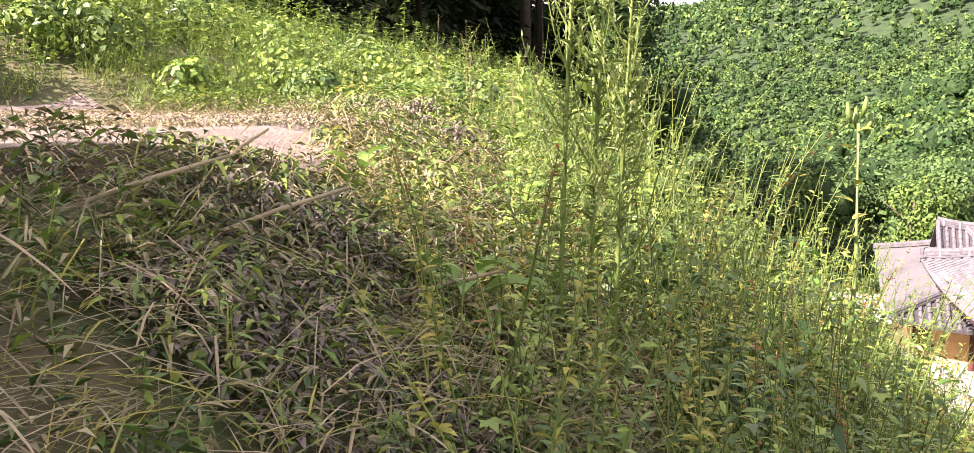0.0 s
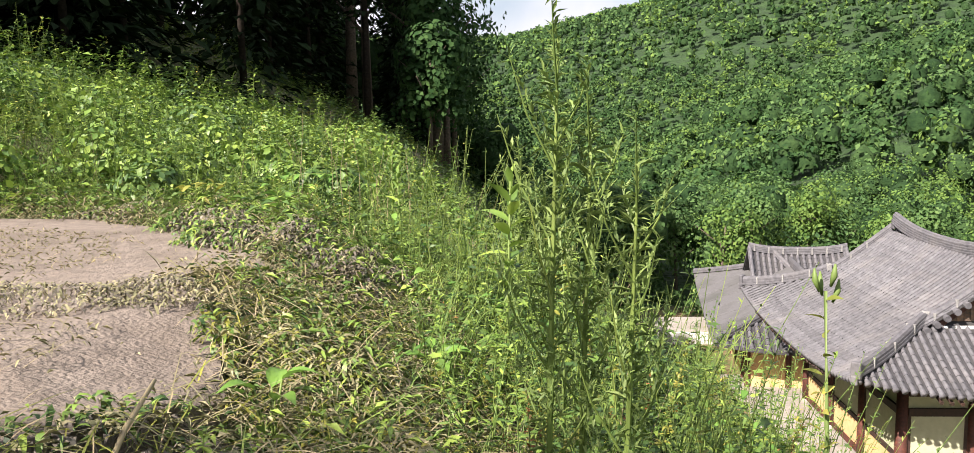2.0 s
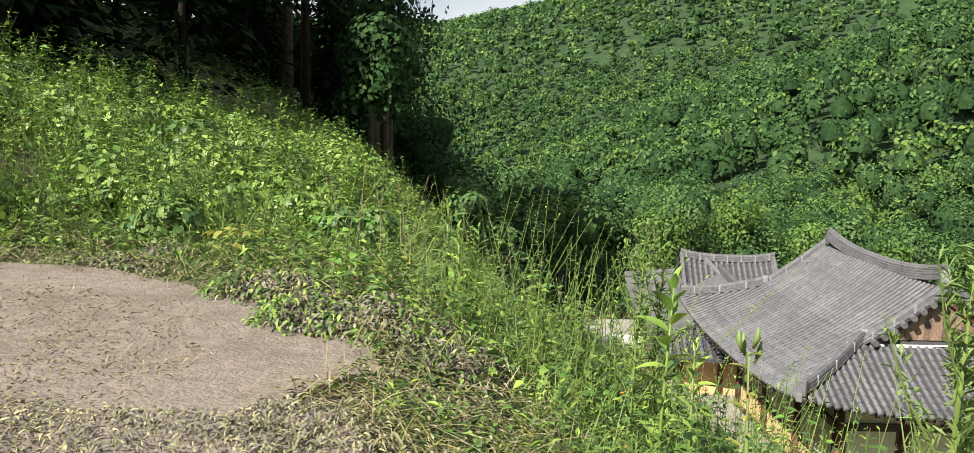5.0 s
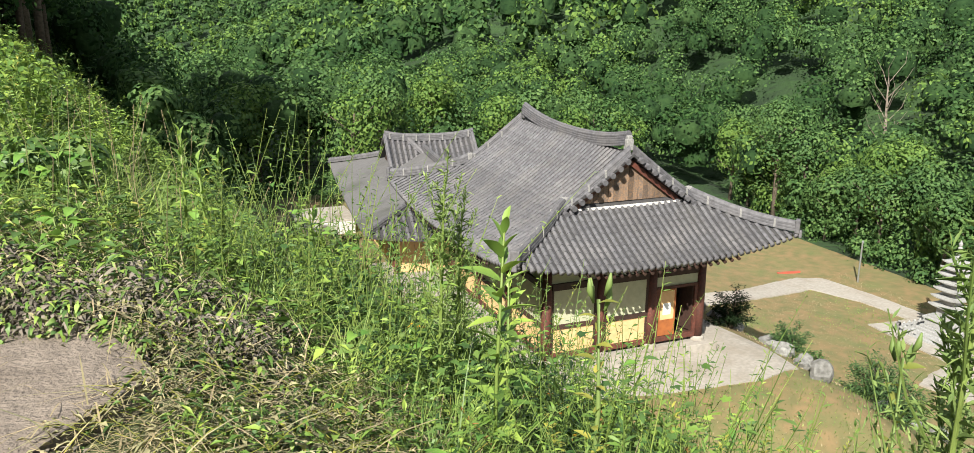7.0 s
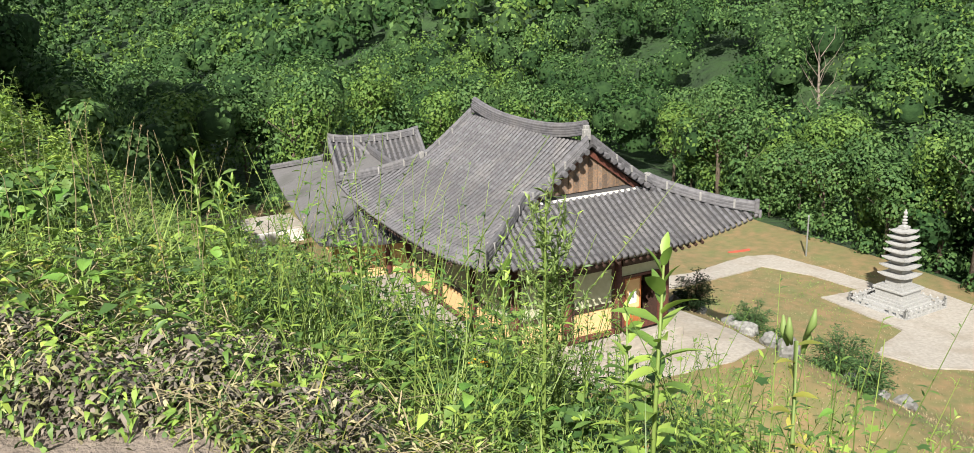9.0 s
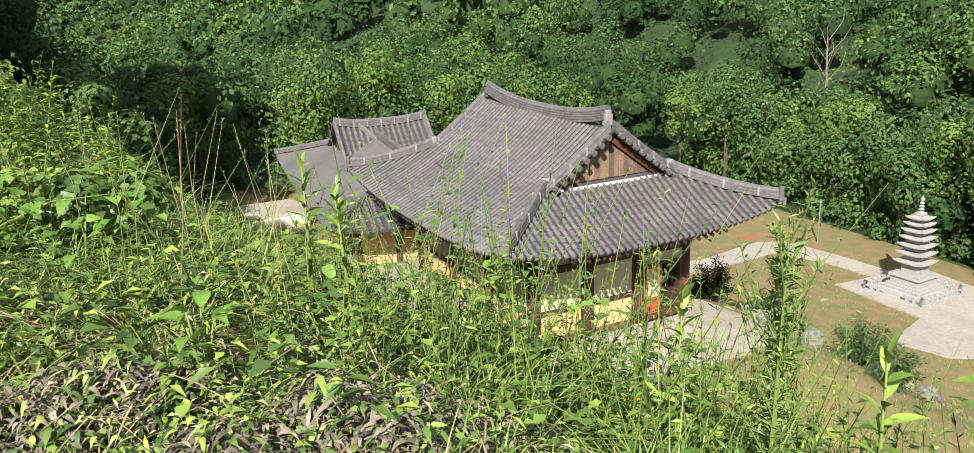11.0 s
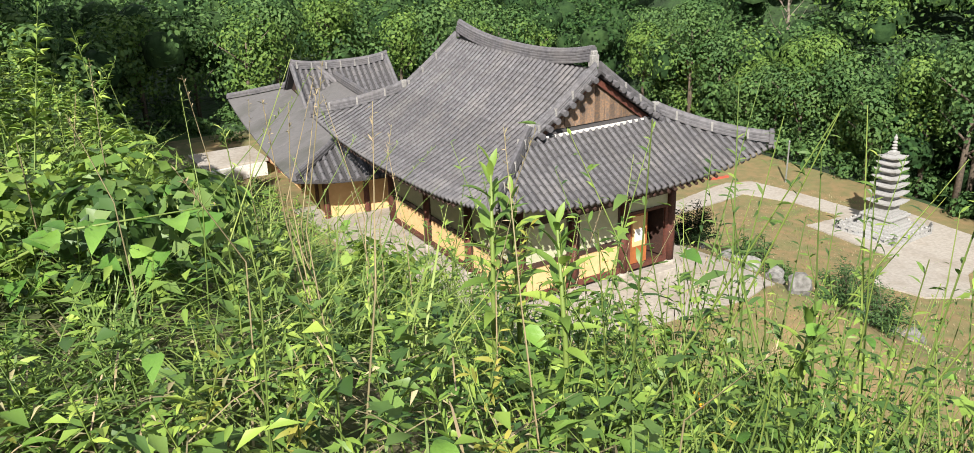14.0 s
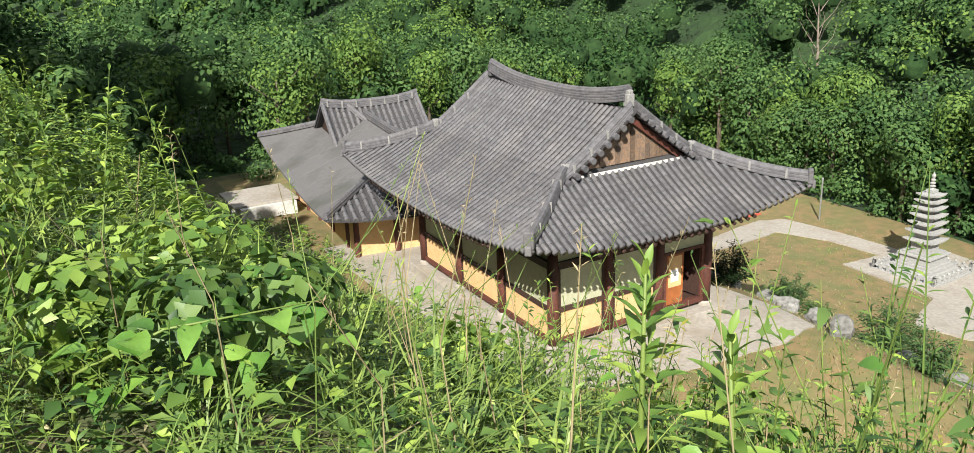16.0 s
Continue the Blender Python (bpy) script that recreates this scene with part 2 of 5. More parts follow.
def land(x, y):
    """Height of the ground, in metres over the hall's floor."""
    x, y = np.asarray(x, float), np.asarray(y, float)
    u = x - edge_x(y)
    w = 4.6 - 4.0 * smoothstep(-19.5, -16, y)
    rise = 10.9 + 0.52 * np.maximum(0, -u - w) * (1 - 0.35 * smoothstep(20, 120, -u))
    fall = 10.9 - ((0.52 + 0.21 * smoothstep(-20, -11, y)) * np.maximum(u, 0) + 0.032 * np.maximum(u, 0) ** 2)
    rise = 10.9 + (rise - 10.9) * (1 - 0.5 * smoothstep(-21.5, -15.5, y) * smoothstep(14, 2, y))
    hill = np.where(u < 0, rise, fall)
    hill = hill - 14.0 * smoothstep(25, 130, y) * smoothstep(60, -20, x)
    # terrace of the hall, bank, lower yard
    yard = -0.55 - 3.1 * smoothstep(8.0, 15.5, x) - 0.7 * smoothstep(15, 24, x) - 1.6 * smoothstep(-3.5, -9.0, y) * smoothstep(14, 0, x) - 1.2 * smoothstep(13, 30, y) * smoothstep(14, 4, x)
    near = np.logaddexp(hill * 2.2, yard * 2.2) / 2.2
    # the valley and the two mountain sides beyond
    dx, dy = x - HX, y - HY
    r = np.hypot(dx, dy)
    az = np.degrees(np.arctan2(dx, dy))
    e1 = np.interp(az, [-12, 2, 14, 26, 42, 60, 90, 130, 180], [-0.20, -0.115, 0.005, 0.07, 0.15, 0.21, 0.24, 0.1, 0.0])
    e2 = np.interp(az, [-60, -20, -2, 6, 12, 22, 45, 90, 150], [0.12, 0.085, 0.085, 0.115, 0.142, 0.17, 0.20, 0.2, 0.1])
    valley = -8.0 - 10.0 * smoothstep(40, 160, r)
    crest1 = 12.0 + e1 * 230
    side1 = valley + (crest1 - valley) * smoothstep(30, 240, r - 12) ** 0.75
    side1 = side1 - 55 * smoothstep(245, 420, r)
    crest2 = 12.0 + e2 * 800
    side2 = valley + (crest2 - valley) * smoothstep(250, 800, r) ** 0.9 - 0.1 * np.maximum(0, r - 850)
    far = np.maximum(side1, side2)
    far_yard = -4.4 - 6 * smoothstep(0, 14, x - 29 - 0.16 * y) + 0 * x
    k = smoothstep(33, 48, x - 0.12 * y) * smoothstep(-60, -30, y)
    k = np.maximum(k, smoothstep(60, 110, y + 0.3 * x))
    k = np.maximum(k, smoothstep(-45, -80, y) * smoothstep(-20, 40, x))
    near = np.where(x > 24, np.minimum(near, np.maximum(far_yard, -7.5)), near)
    west = smoothstep(-10, -40, u) * smoothstep(200, 60, y)
    out = near * (1 - k) + far * k
    return out * (1 - west) + np.where(u < -10, hill, out) * west


def land1(x, y):
    return float(land(x, y))


def spread(lo, hi, fine_lo, fine_hi, step, grow):
    xs = list(np.arange(fine_lo, fine_hi + step / 2, step))
    a, s = fine_lo, step
    while a > lo:
        s *= grow
        a -= s
        xs.insert(0, a)
    a, s = fine_hi, step
    while a < hi:
        s *= grow
        a += s
        xs.append(a)
    return np.array(xs)


gx = spread(-1600, 2200, -26, 34, 0.5, 1.09)
gy = spread(-1600, 2400, -32, 26, 0.5, 1.09)
XX, YY = np.meshgrid(gx, gy)
ZZ = land(XX, YY)
rough = np.random.RandomState(3).uniform(-0.05, 0.05, ZZ.shape)
ZZ = ZZ + rough * np.where(XX < -3.5, 1, 0.25)
nx, ny = len(gx), len(gy)
idx = np.arange(nx * ny).reshape(ny, nx)
quads = np.stack([idx[:-1, :-1], idx[:-1, 1:], idx[1:, 1:], idx[1:, :-1]], -1).reshape(-1, 4)
gme = bpy.data.meshes.new("ground")
gme.from_pydata(np.stack([XX, YY, ZZ], -1).reshape(-1, 3).tolist(), [], quads.tolist())
gme.materials.append(SOIL)
gme.materials.append(LAWN)
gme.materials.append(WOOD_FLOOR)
gme.shade_smooth()
cx, cy = XX.reshape(-1)[quads].mean(1), YY.reshape(-1)[quads].mean(1)
kind = ((cx > -3.0) & (cx < 31) & (cy > -16) & (cy < 34)).astype(np.int32)
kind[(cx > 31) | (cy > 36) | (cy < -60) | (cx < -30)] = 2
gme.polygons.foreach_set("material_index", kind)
ground = tagged(new("ground", gme), "steep weedy hillside falling to a temple yard", "ground", kind="structure")

# ---- the hall ----
W, D, OVER = 6.4, 9.37, 2.3
MID = W / 2


def fall_z(s):
    """Roof height at the share s of the way from ridge to eave."""
    return 7.15 - 3.38 * s + 0.30 * math.sin(math.pi * s) * -1.0


def corner_lift(q):
    """Rise of the eave towards a corner, q from 0 in the middle to 1 at the corner."""
    return 0.55 * max(0.0, abs(q)) ** 2.6


RUN = MID + OVER


def west_point(s, y):
    """A point of the long roof side: s from ridge to eave, y along the hall."""
    lo = 0.25 - (0.25 + OVER) * max(0.0, (s - 0.48) / 0.52)
    hi = D - lo
    q = (2 * (y - lo) / (hi - lo) - 1)
    return Vector((MID - RUN * s, y, fall_z(s) + corner_lift(q) * s * s))


def south_point(s, x):
    """A point of the end skirt: s from 0.48 (foot of the gable) to 1 (eave)."""
    k = (s - 0.48) / 0.52
    y = 0.25 - (0.25 + OVER) * k
    half = RUN * s
    q = (x - MID) / half
    return Vector((x, y, fall_z(s) + corner_lift(q) * s * s))


def tile_column(points, radius=0.074):
    """One column of lapped half-round tiles down a slope, with its round end tile."""
    sh = Shape()
    n = 5
    rings = []
    for i in range(len(points) - 1):
        a, b = points[i], points[i + 1]
        t = (b - a).normalized()
        side = t.cross(Vector((0, 0, 1))).normalized()
        up = side.cross(t)
        for p, r, lift in ((a, radius * 0.86, 0.0), (b, radius, 0.012)):
            rings.append([p + side * math.cos(math.pi * k / (n - 1)) * r + up * (math.sin(math.pi * k / (n - 1)) * r + lift) for k in range(n)])
    vs = [p for r in rings for p in r]
    fs = []
    for i in range(0, len(rings) - 1, 2):
        for k in range(n - 1):
            fs.append((i * n + k, i * n + k + 1, (i + 1) * n + k + 1, (i + 1) * n + k))
    sh.add(vs, fs)
    e, t = points[-1], (points[-1] - points[-2]).normalized()
    side = t.cross(Vector((0, 0, 1))).normalized()
    up = side.cross(t)
    disc = [e + t * d + side * math.cos(2 * math.pi * k / 10) * radius * 1.2 + up * (math.sin(2 * math.pi * k / 10) * radius * 1.2 - 0.01) for d in (-0.05, 0.02) for k in range(10)]
    sh.add(disc, [tuple(range(10, 20))] + [(k, (k + 1) % 10, 10 + (k + 1) % 10, 10 + k) for k in range(10)])
    return sh


def bed(fn, s0, s1, ns, lo_hi, nt):
    """A sheet of channel tiles under the columns, with thickness."""
    sh = Shape()
    top, bot = [], []
    for i in range(ns + 1):
        s = s0 + (s1 - s0) * i / ns
        lo, hi = lo_hi(s)
        for j in range(nt + 1):
            p = fn(s, lo + (hi - lo) * j / nt)
            top.append(p)
            bot.append(p - Vector((0, 0, 0.09)))
    k = len(top)
    fs = []
    for i in range(ns):
        for j in range(nt):
            a = i * (nt + 1) + j
            fs.append((a, a + 1, a + nt + 2, a + nt + 1))
            fs.append((k + a, k + a + nt + 1, k + a + nt + 2, k + a + 1))
    for i in range(ns):
        for j in (0, nt):
            a = i * (nt + 1) + j
            fs.append((a, a + nt + 1, k + a + nt + 1, k + a))
    for j in range(nt):
        for i in (0, ns):
            a = i * (nt + 1) + j
            fs.append((a, a + 1, k + a + 1, k + a))
    return sh.add(top + bot, fs)


def stacked_ridge(points, width, height, layers, cap=0.09):
    """A ridge of stacked flat tiles with grooves and a round cap, along a curve."""
    sh = Shape()
    prof = []
    for k in range(layers):
        z0, z1 = height * k / layers, height * (k + 1) / layers
        w = width * (1 - 0.25 * k / layers)
        prof += [(w / 2 * 0.88, z0), (w / 2, z0 + 0.012), (w / 2, z1 - 0.02), (w / 2 * 0.88, z1)]
    prof += [(cap, height + 0.01), (cap * 0.75, height + cap * 0.7), (0, height + cap)]
    prof = prof + [(-a, b) for a, b in prof[::-1][1:]]
    n = len(prof)
    vs = []
    for i, p in enumerate(points):
        a, b = points[max(i - 1, 0)], points[min(i + 1, len(points) - 1)]
        t = (b - a).normalized()
        side = t.cross(Vector((0, 0, 1))).normalized()
        vs += [p + side * u + Vector((0, 0, z)) for u, z in prof]
    fs = []
    for i in range(len(points) - 1):
        for k in range(n - 1):
            fs.append((i * n + k, i * n + k + 1, (i + 1) * n + k + 1, (i + 1) * n + k))
    fs.append(tuple(range(n))[::-1])
    fs.append(tuple((len(points) - 1) * n + k for k in range(n)))
    return sh.add(vs, fs)


def build_hall():
    hall = thing("temple_hall", "timber temple hall with grey tiled hip-and-gable roof and ochre walls", "temple building")
    # plinth
    sh = Shape().box(-0.55, -0.55, -1.2, W + 0.55, D + 0.55, -0.12)
    part("plinth", sh, CONCRETE, hall, "pale concrete plinth", bevel=0.03)
    xs = [0, 2.13, 4.27, W]
    ys = [0, D / 3, 2 * D / 3, D]
    # posts on footing stones
    spots = [(x, 0) for x in xs] + [(x, D) for x in xs] + [(0, y) for y in ys[1:3]] + [(W, y) for y in ys[1:3]]
    for x, y in spots:
        sh = Shape().tube([(x, y, 0.02), (x, y, 1.0), (x, y, 3.55)], [0.185, 0.19, 0.165], 14)
        post = part("post", sh, TIMBER, hall, "red-brown round timber post", smooth=True)
        part("footing_stone", Shape().tube([(x, y, -0.12), (x, y, -0.02), (x, y, 0.03)], [0.27, 0.26, 0.22], 12), CONCRETE, post)
    # walls bay by bay
    def bay(p, q, door=False):
        p, q = Vector(p), Vector(q)
        along = (q - p).normalized()
        ang = math.atan2(along.y, along.x)
        m = Matrix.Translation(p) @ Matrix.Rotation(ang, 4, "Z")
        n = (q - p).length
        a, b = 0.17, n - 0.17
        part("sill_beam", Shape().box(a, -0.09, 0.02, b, 0.09, 0.22, m), TIMBER, hall, bevel=0.01)
        part("lintel_beam", Shape().box(a, -0.10, 2.55, b, 0.10, 2.80, m), DARK_TIMBER, hall, bevel=0.01)
        part("tie_beam", Shape().box(a, -0.11, 3.18, b, 0.11, 3.46, m), DARK_TIMBER, hall, bevel=0.01)
        part("frieze_panel", Shape().box(a, -0.02, 2.80, b, 0.05, 3.18, m), PLASTER_GREEN, hall)
        if door:
            part("door_head", Shape().box(a, -0.08, 2.06, b, 0.08, 2.16, m), TIMBER, hall)
            part("transom_panel", Shape().box(a, -0.02, 2.16, b, 0.05, 2.55, m), PLASTER_GREEN, hall)
            for x0, x1 in ((a, a + 0.12), (b - 0.12, b)):
                part("door_jamb", Shape().box(x0, -0.07, 0.22, x1, 0.07, 2.06, m), TIMBER, hall)
            leaf = part("door", Shape().box(a + 0.14, -0.06, 0.24, a + 0.86, -0.01, 0.86, m), ORANGE, hall, "orange timber door leaf with a paper upper panel")
            part("door_paper", Shape().box(a + 0.20, -0.045, 0.86, a + 0.80, -0.025, 2.0, m), PLASTER_OCHRE, leaf, "pale paper panel")
            for x0, x1, z0, z1 in ((0.14, 0.20, 0.86, 2.04), (0.80, 0.86, 0.86, 2.04), (0.20, 0.80, 1.97, 2.04)):
                part("door_stile", Shape().box(a + x0, -0.06, z0, a + x1, -0.01, z1, m), ORANGE, leaf)
            part("notice", Shape().box(a + 0.32, -0.052, 1.05, a + 0.66, -0.047, 1.5, m), WHITE_PAINT, leaf, "white paper notice")
            # The open leaf is coloured dark so that the doorway looks shaded.
            dm = m @ Matrix.Translation((b - 0.14, 0.0, 0)) @ Matrix.Rotation(radians(100), 4, "Z")
            part("door", Shape().box(0, -0.03, 0.24, 0.72, 0.02, 2.04, dm), DARK_TIMBER, hall, "timber door leaf standing open inwards, darkened for the shaded doorway")
        else:
            part("middle_rail", Shape().box(a, -0.07, 1.10, b, 0.07, 1.27, m), DARK_TIMBER, hall, bevel=0.008)
            part("lower_panel", Shape().box(a, -0.02, 0.22, b, 0.05, 1.10, m), PLASTER_OCHRE, hall, "ochre plaster wall panel")
            part("upper_panel", Shape().box(a, -0.02, 1.27, b, 0.05, 2.55, m), PLASTER_GREEN, hall, "pale green plaster wall panel")
            for x0, x1 in ((a, a + 0.09), (b - 0.09, b)):
                part("panel_stile", Shape().box(x0, -0.05, 0.22, x1, 0.06, 2.55, m), DARK_TIMBER, hall)

    for i in range(3):
        bay((xs[i], 0, 0), (xs[i + 1], 0, 0), door=(i == 2))
        bay((xs[3 - i], D, 0), (xs[2 - i], D, 0))
        bay((0, ys[3 - i], 0), (0, ys[2 - i], 0))
        bay((W, ys[i], 0), (W, ys[i + 1], 0))
    part("floor_boards", Shape().box(0.1, 0.1, 0.02, W - 0.1, D - 0.1, 0.16), DARK_TIMBER, hall)
    part("inner_ceiling", Shape().box(0.0, 0.0, 3.46, W, D, 3.52), DARK_TIMBER, hall)
    # rafters under the eaves
    def rafter(p, q):
        part("rafter", Shape().tube([p, q], 0.06, 6), DARK_TIMBER, hall)
    for i in range(30):
        y = 0.15 + (D - 0.3) * i / 29
        for sx in (0, 1):
            s = 0.985
            e = west_point(s, y)
            x0, x1 = (0.3, e.x) if sx == 0 else (W - 0.3, W - e.x)
            rafter((x0, y, fall_z(0.62) - 0.32), (x1, y, e.z - 0.24))
    for i in range(22):
        x = 0.15 + (W - 0.3) * i / 21
        e = south_point(0.985, x)
        rafter((x, 0.3, fall_z(0.62) - 0.32), (x, e.y, e.z - 0.24))
    # tiled roof
    def ends(s):
        lo = 0.25 - (0.25 + OVER) * max(0.0, (s - 0.48) / 0.52)
        return (lo if s > 0.48 else 0.02, D - (lo if s > 0.48 else 0.02))

    def east_point(s, y):
        p = west_point(s, y)
        return Vector((W - p.x, p.y, p.z))

    def north_point(s, x):
        p = south_point(s, x)
        return Vector((p.x, D - p.y, p.z))

    slopes = (("west", west_point), ("east", east_point))
    for nm, fn in slopes:
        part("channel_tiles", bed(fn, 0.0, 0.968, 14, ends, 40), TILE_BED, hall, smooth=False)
        count = 54
        for i in range(count + 1):
            y = -OVER + 0.12 + (D + 2 * OVER - 0.24) * i / count
            s0 = 0.015
            if y < 0.06 or y > D - 0.06:
                out = (0.25 - y) if y < 0.06 else (y - D + 0.25)
                s0 = 0.48 + 0.52 * max(0.0, out) / (0.25 + OVER)
            if s0 > 0.985:
                continue
            steps = max(2, int((1 - s0) * RUN * 1.15 / 0.33))
            pts = [fn(s0 + (1.0 - s0) * k / steps, y) + Vector((0, 0, 0.015)) for k in range(steps + 1)]
            part("tile_column", tile_column(pts), TILE, hall, smooth=True)
    for nm, fn in (("south", south_point), ("north", north_point)):
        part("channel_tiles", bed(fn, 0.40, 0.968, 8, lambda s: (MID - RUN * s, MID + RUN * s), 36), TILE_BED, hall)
        count = 42
        for i in range(count + 1):
            x = MID - RUN + 0.12 + (2 * RUN - 0.24) * i / count
            s0 = max(0.478, abs(x - MID) / RUN)
            if s0 > 0.985:
                continue
            steps = max(2, int((1 - s0) * RUN * 1.15 / 0.33))
            pts = [fn(s0 + (1.0 - s0) * k / steps, x) + Vector((0, 0, 0.015)) for k in range(steps + 1)]
            part("tile_column", tile_column(pts), TILE, hall, smooth=True)
    # ridges
    n = 18
    pts = []
    for i in range(n + 1):
        q = 2 * i / n - 1
        pts.append(Vector((MID, D / 2 + q * (D / 2 - 0.42), 6.98 + 0.42 * abs(q) ** 2.4)))
    part("main_ridge", stacked_ridge(pts, 0.34, 0.42, 5), TILE, hall, "stacked grey tile ridge curving up at its ends")
    for sy, y in ((-1, 0.40), (1, D - 0.40)):
        sh = Shape().box(MID - 0.14, y - 0.12, 7.22, MID + 0.14, y + 0.12, 7.62).box(MID - 0.10, y - 0.10, 7.60, MID + 0.10, y + 0.10, 7.74)
        part("ridge_end_tile", sh, LIME if sy < 0 else TILE, hall, "weathered ridge end ornament", bevel=0.03)
    for sx in (-1, 1):
        for sy in (0, 1):
            # verge ridge down the gable
            pv = []
            for k in range(9):
                s = 0.02 + 0.46 * k / 8
                z = fall_z(s) + 0.04
                y = 0.18
                pv.append(Vector((MID + sx * RUN * s, y if sy == 0 else D - y, z)))
            part("verge_ridge", stacked_ridge(pv, 0.26, 0.24, 3), TILE, hall)
            # hip ridge
            ph = []
            for k in range(11):
                s = 0.46 + 0.53 * k / 10
                p = west_point(s, 0.25 - (0.25 + OVER) * max(0, (s - 0.48) / 0.52))
                ph.append(Vector((MID + sx * (MID - p.x), p.y if sy == 0 else D - p.y, p.z + 0.02 + 0.10 * (k / 10) ** 4)))
            part("hip_ridge", stacked_ridge(ph, 0.26, 0.30, 3), TILE, hall)
            e = ph[-1]
            d = Vector((sx, -1 if sy == 0 else 1, 0)).normalized()
            m = Matrix.Translation(e) @ Matrix.Rotation(math.atan2(d.y, d.x), 4, "Z")
            part("hip_end_tile", Shape().box(-0.10, -0.15, -0.06, 0.07, 0.15, 0.44, m).box(0.05, -0.10, -0.22, 0.16, 0.10, 0.06, m), TILE, hall, bevel=0.04)
            j = ph[0]
            part("plaster_cap", Shape().box(-0.11, -0.11, 0.05, 0.11, 0.11, 0.36, Matrix.Translation(j)), LIME, hall, "grey lime plaster cap", bevel=0.05)
            for k in (2, 5, 8):
                part("plaster_band", Shape().box(-0.035, -0.136, 0.04, 0.035, 0.136, 0.345, Matrix.Translation(ph[k]) @ Matrix.Rotation(math.atan2(d.y, d.x), 4, "Z")), LIME, hall, "grey lime joint")
            for k in range(3, 8, 2):
                part("plaster_band", Shape().box(-0.035, -0.136, 0.02, 0.035, 0.136, 0.28, Matrix.Translation(pv[k])), LIME, hall, "grey lime joint")
            # round verge tiles facing out of the gable
            for k in range(9):
                s = 0.05 + 0.42 * k / 8
                c = Vector((MID + sx * RUN * s, 0.0, fall_z(s) - 0.04))
                y0, y1 = (-0.12, 0.25) if sy == 0 else (D + 0.12, D - 0.25)
                part("verge_tile", Shape().tube([(c.x, y0, c.z), (c.x, y1, c.z + 0.05)], 0.105, 8), TILE, hall)
    # gable boards
    for sy in (0, 1):
        yb = 0.42 if sy == 0 else D - 0.42
        nb = 21
        for i in range(nb):
            x0 = MID - 2.1 + 4.2 * i / nb
            x1 = x0 + 4.2 / nb - 0.012
            xm = (x0 + x1) / 2
            zt = fall_z(abs(xm - MID) / RUN) - 0.16
            zb = 5.42
            if zt - zb < 0.05:
                continue
            dy = 0.012 * (i % 2)
            part("gable_board", Shape().box(x0, yb - dy, zb, x1, yb + 0.03, zt), OLD_BOARD, hall)
        for sx in (-1, 1):
            a = Vector((MID, yb - 0.12 if sy == 0 else yb + 0.12, fall_z(0) - 0.22))
            b = Vector((MID + sx * 2.45, a.y, fall_z(2.45 / RUN) - 0.20))
            t = (b - a)
            m = Matrix.Translation(a) @ t.to_track_quat("X", "Z").to_matrix().to_4x4()
            part("barge_board", Shape().box(0, -0.025, -0.16, t.length, 0.025, 0.02, m), TIMBER, hall)
        part("plaster_line", Shape().box(MID - 2.35, (0.20 if sy == 0 else D - 0.30), fall_z(0.47) - 0.06, MID + 2.35, (0.30 if sy == 0 else D - 0.20), fall_z(0.47) + 0.05), PLASTER_WHITE, hall, "white lime line under the gable", bevel=0.03)
    return hall


build_hall()


# ---- paving and yard ----
def paving(name, label, outline, mat, lift, depth, wobble=0.0, cell=0.8, category="paving"):
    """A paved area that follows the ground, with a real edge all round."""
    bm = bmesh.new()
    pts = []
    rnd = random.Random(len(name) + len(outline))
    for i, (x, y) in enumerate(outline):
        x2, y2 = outline[(i + 1) % len(outline)]
        steps = max(1, int(math.hypot(x2 - x, y2 - y) / 0.35))
        for k in range(steps):
            t = k / steps
            pts.append((x + (x2 - x) * t + rnd.uniform(-wobble, wobble), y + (y2 - y) * t + rnd.uniform(-wobble, wobble)))
    vs = [bm.verts.new((x, y, 0)) for x, y in pts]
    bm.faces.new(vs)
    xs, ys = [p[0] for p in pts], [p[1] for p in pts]
    for lo, hi, axis in ((min(xs), max(xs), 0), (min(ys), max(ys), 1)):
        c = lo + cell
        while c < hi:
            co = (c, 0, 0) if axis == 0 else (0, c, 0)
            no = (1, 0, 0) if axis == 0 else (0, 1, 0)
            bmesh.ops.bisect_plane(bm, geom=bm.verts[:] + bm.edges[:] + bm.faces[:], plane_co=co, plane_no=no)
            c += cell
    bmesh.ops.triangulate(bm, faces=bm.faces[:])
    bm.normal_update()
    if bm.faces[:][0].normal.z < 0:
        bmesh.ops.reverse_faces(bm, faces=bm.faces[:])
    for v in bm.verts:
        v.co.z = land1(v.co.x, v.co.y) + lift
    edges = [e for e in bm.edges if len(e.link_faces) == 1]
    got = bmesh.ops.extrude_edge_only(bm, edges=edges)
    for v in [g for g in got["geom"] if isinstance(g, bmesh.types.BMVert)]:
        v.co.z -= depth
    bm.normal_update()
    me = bpy.data.meshes.new(name)
    bm.to_mesh(me)
    bm.free()
    me.materials.append(mat)
    return tagged(new(name, me), label, category, kind="structure")


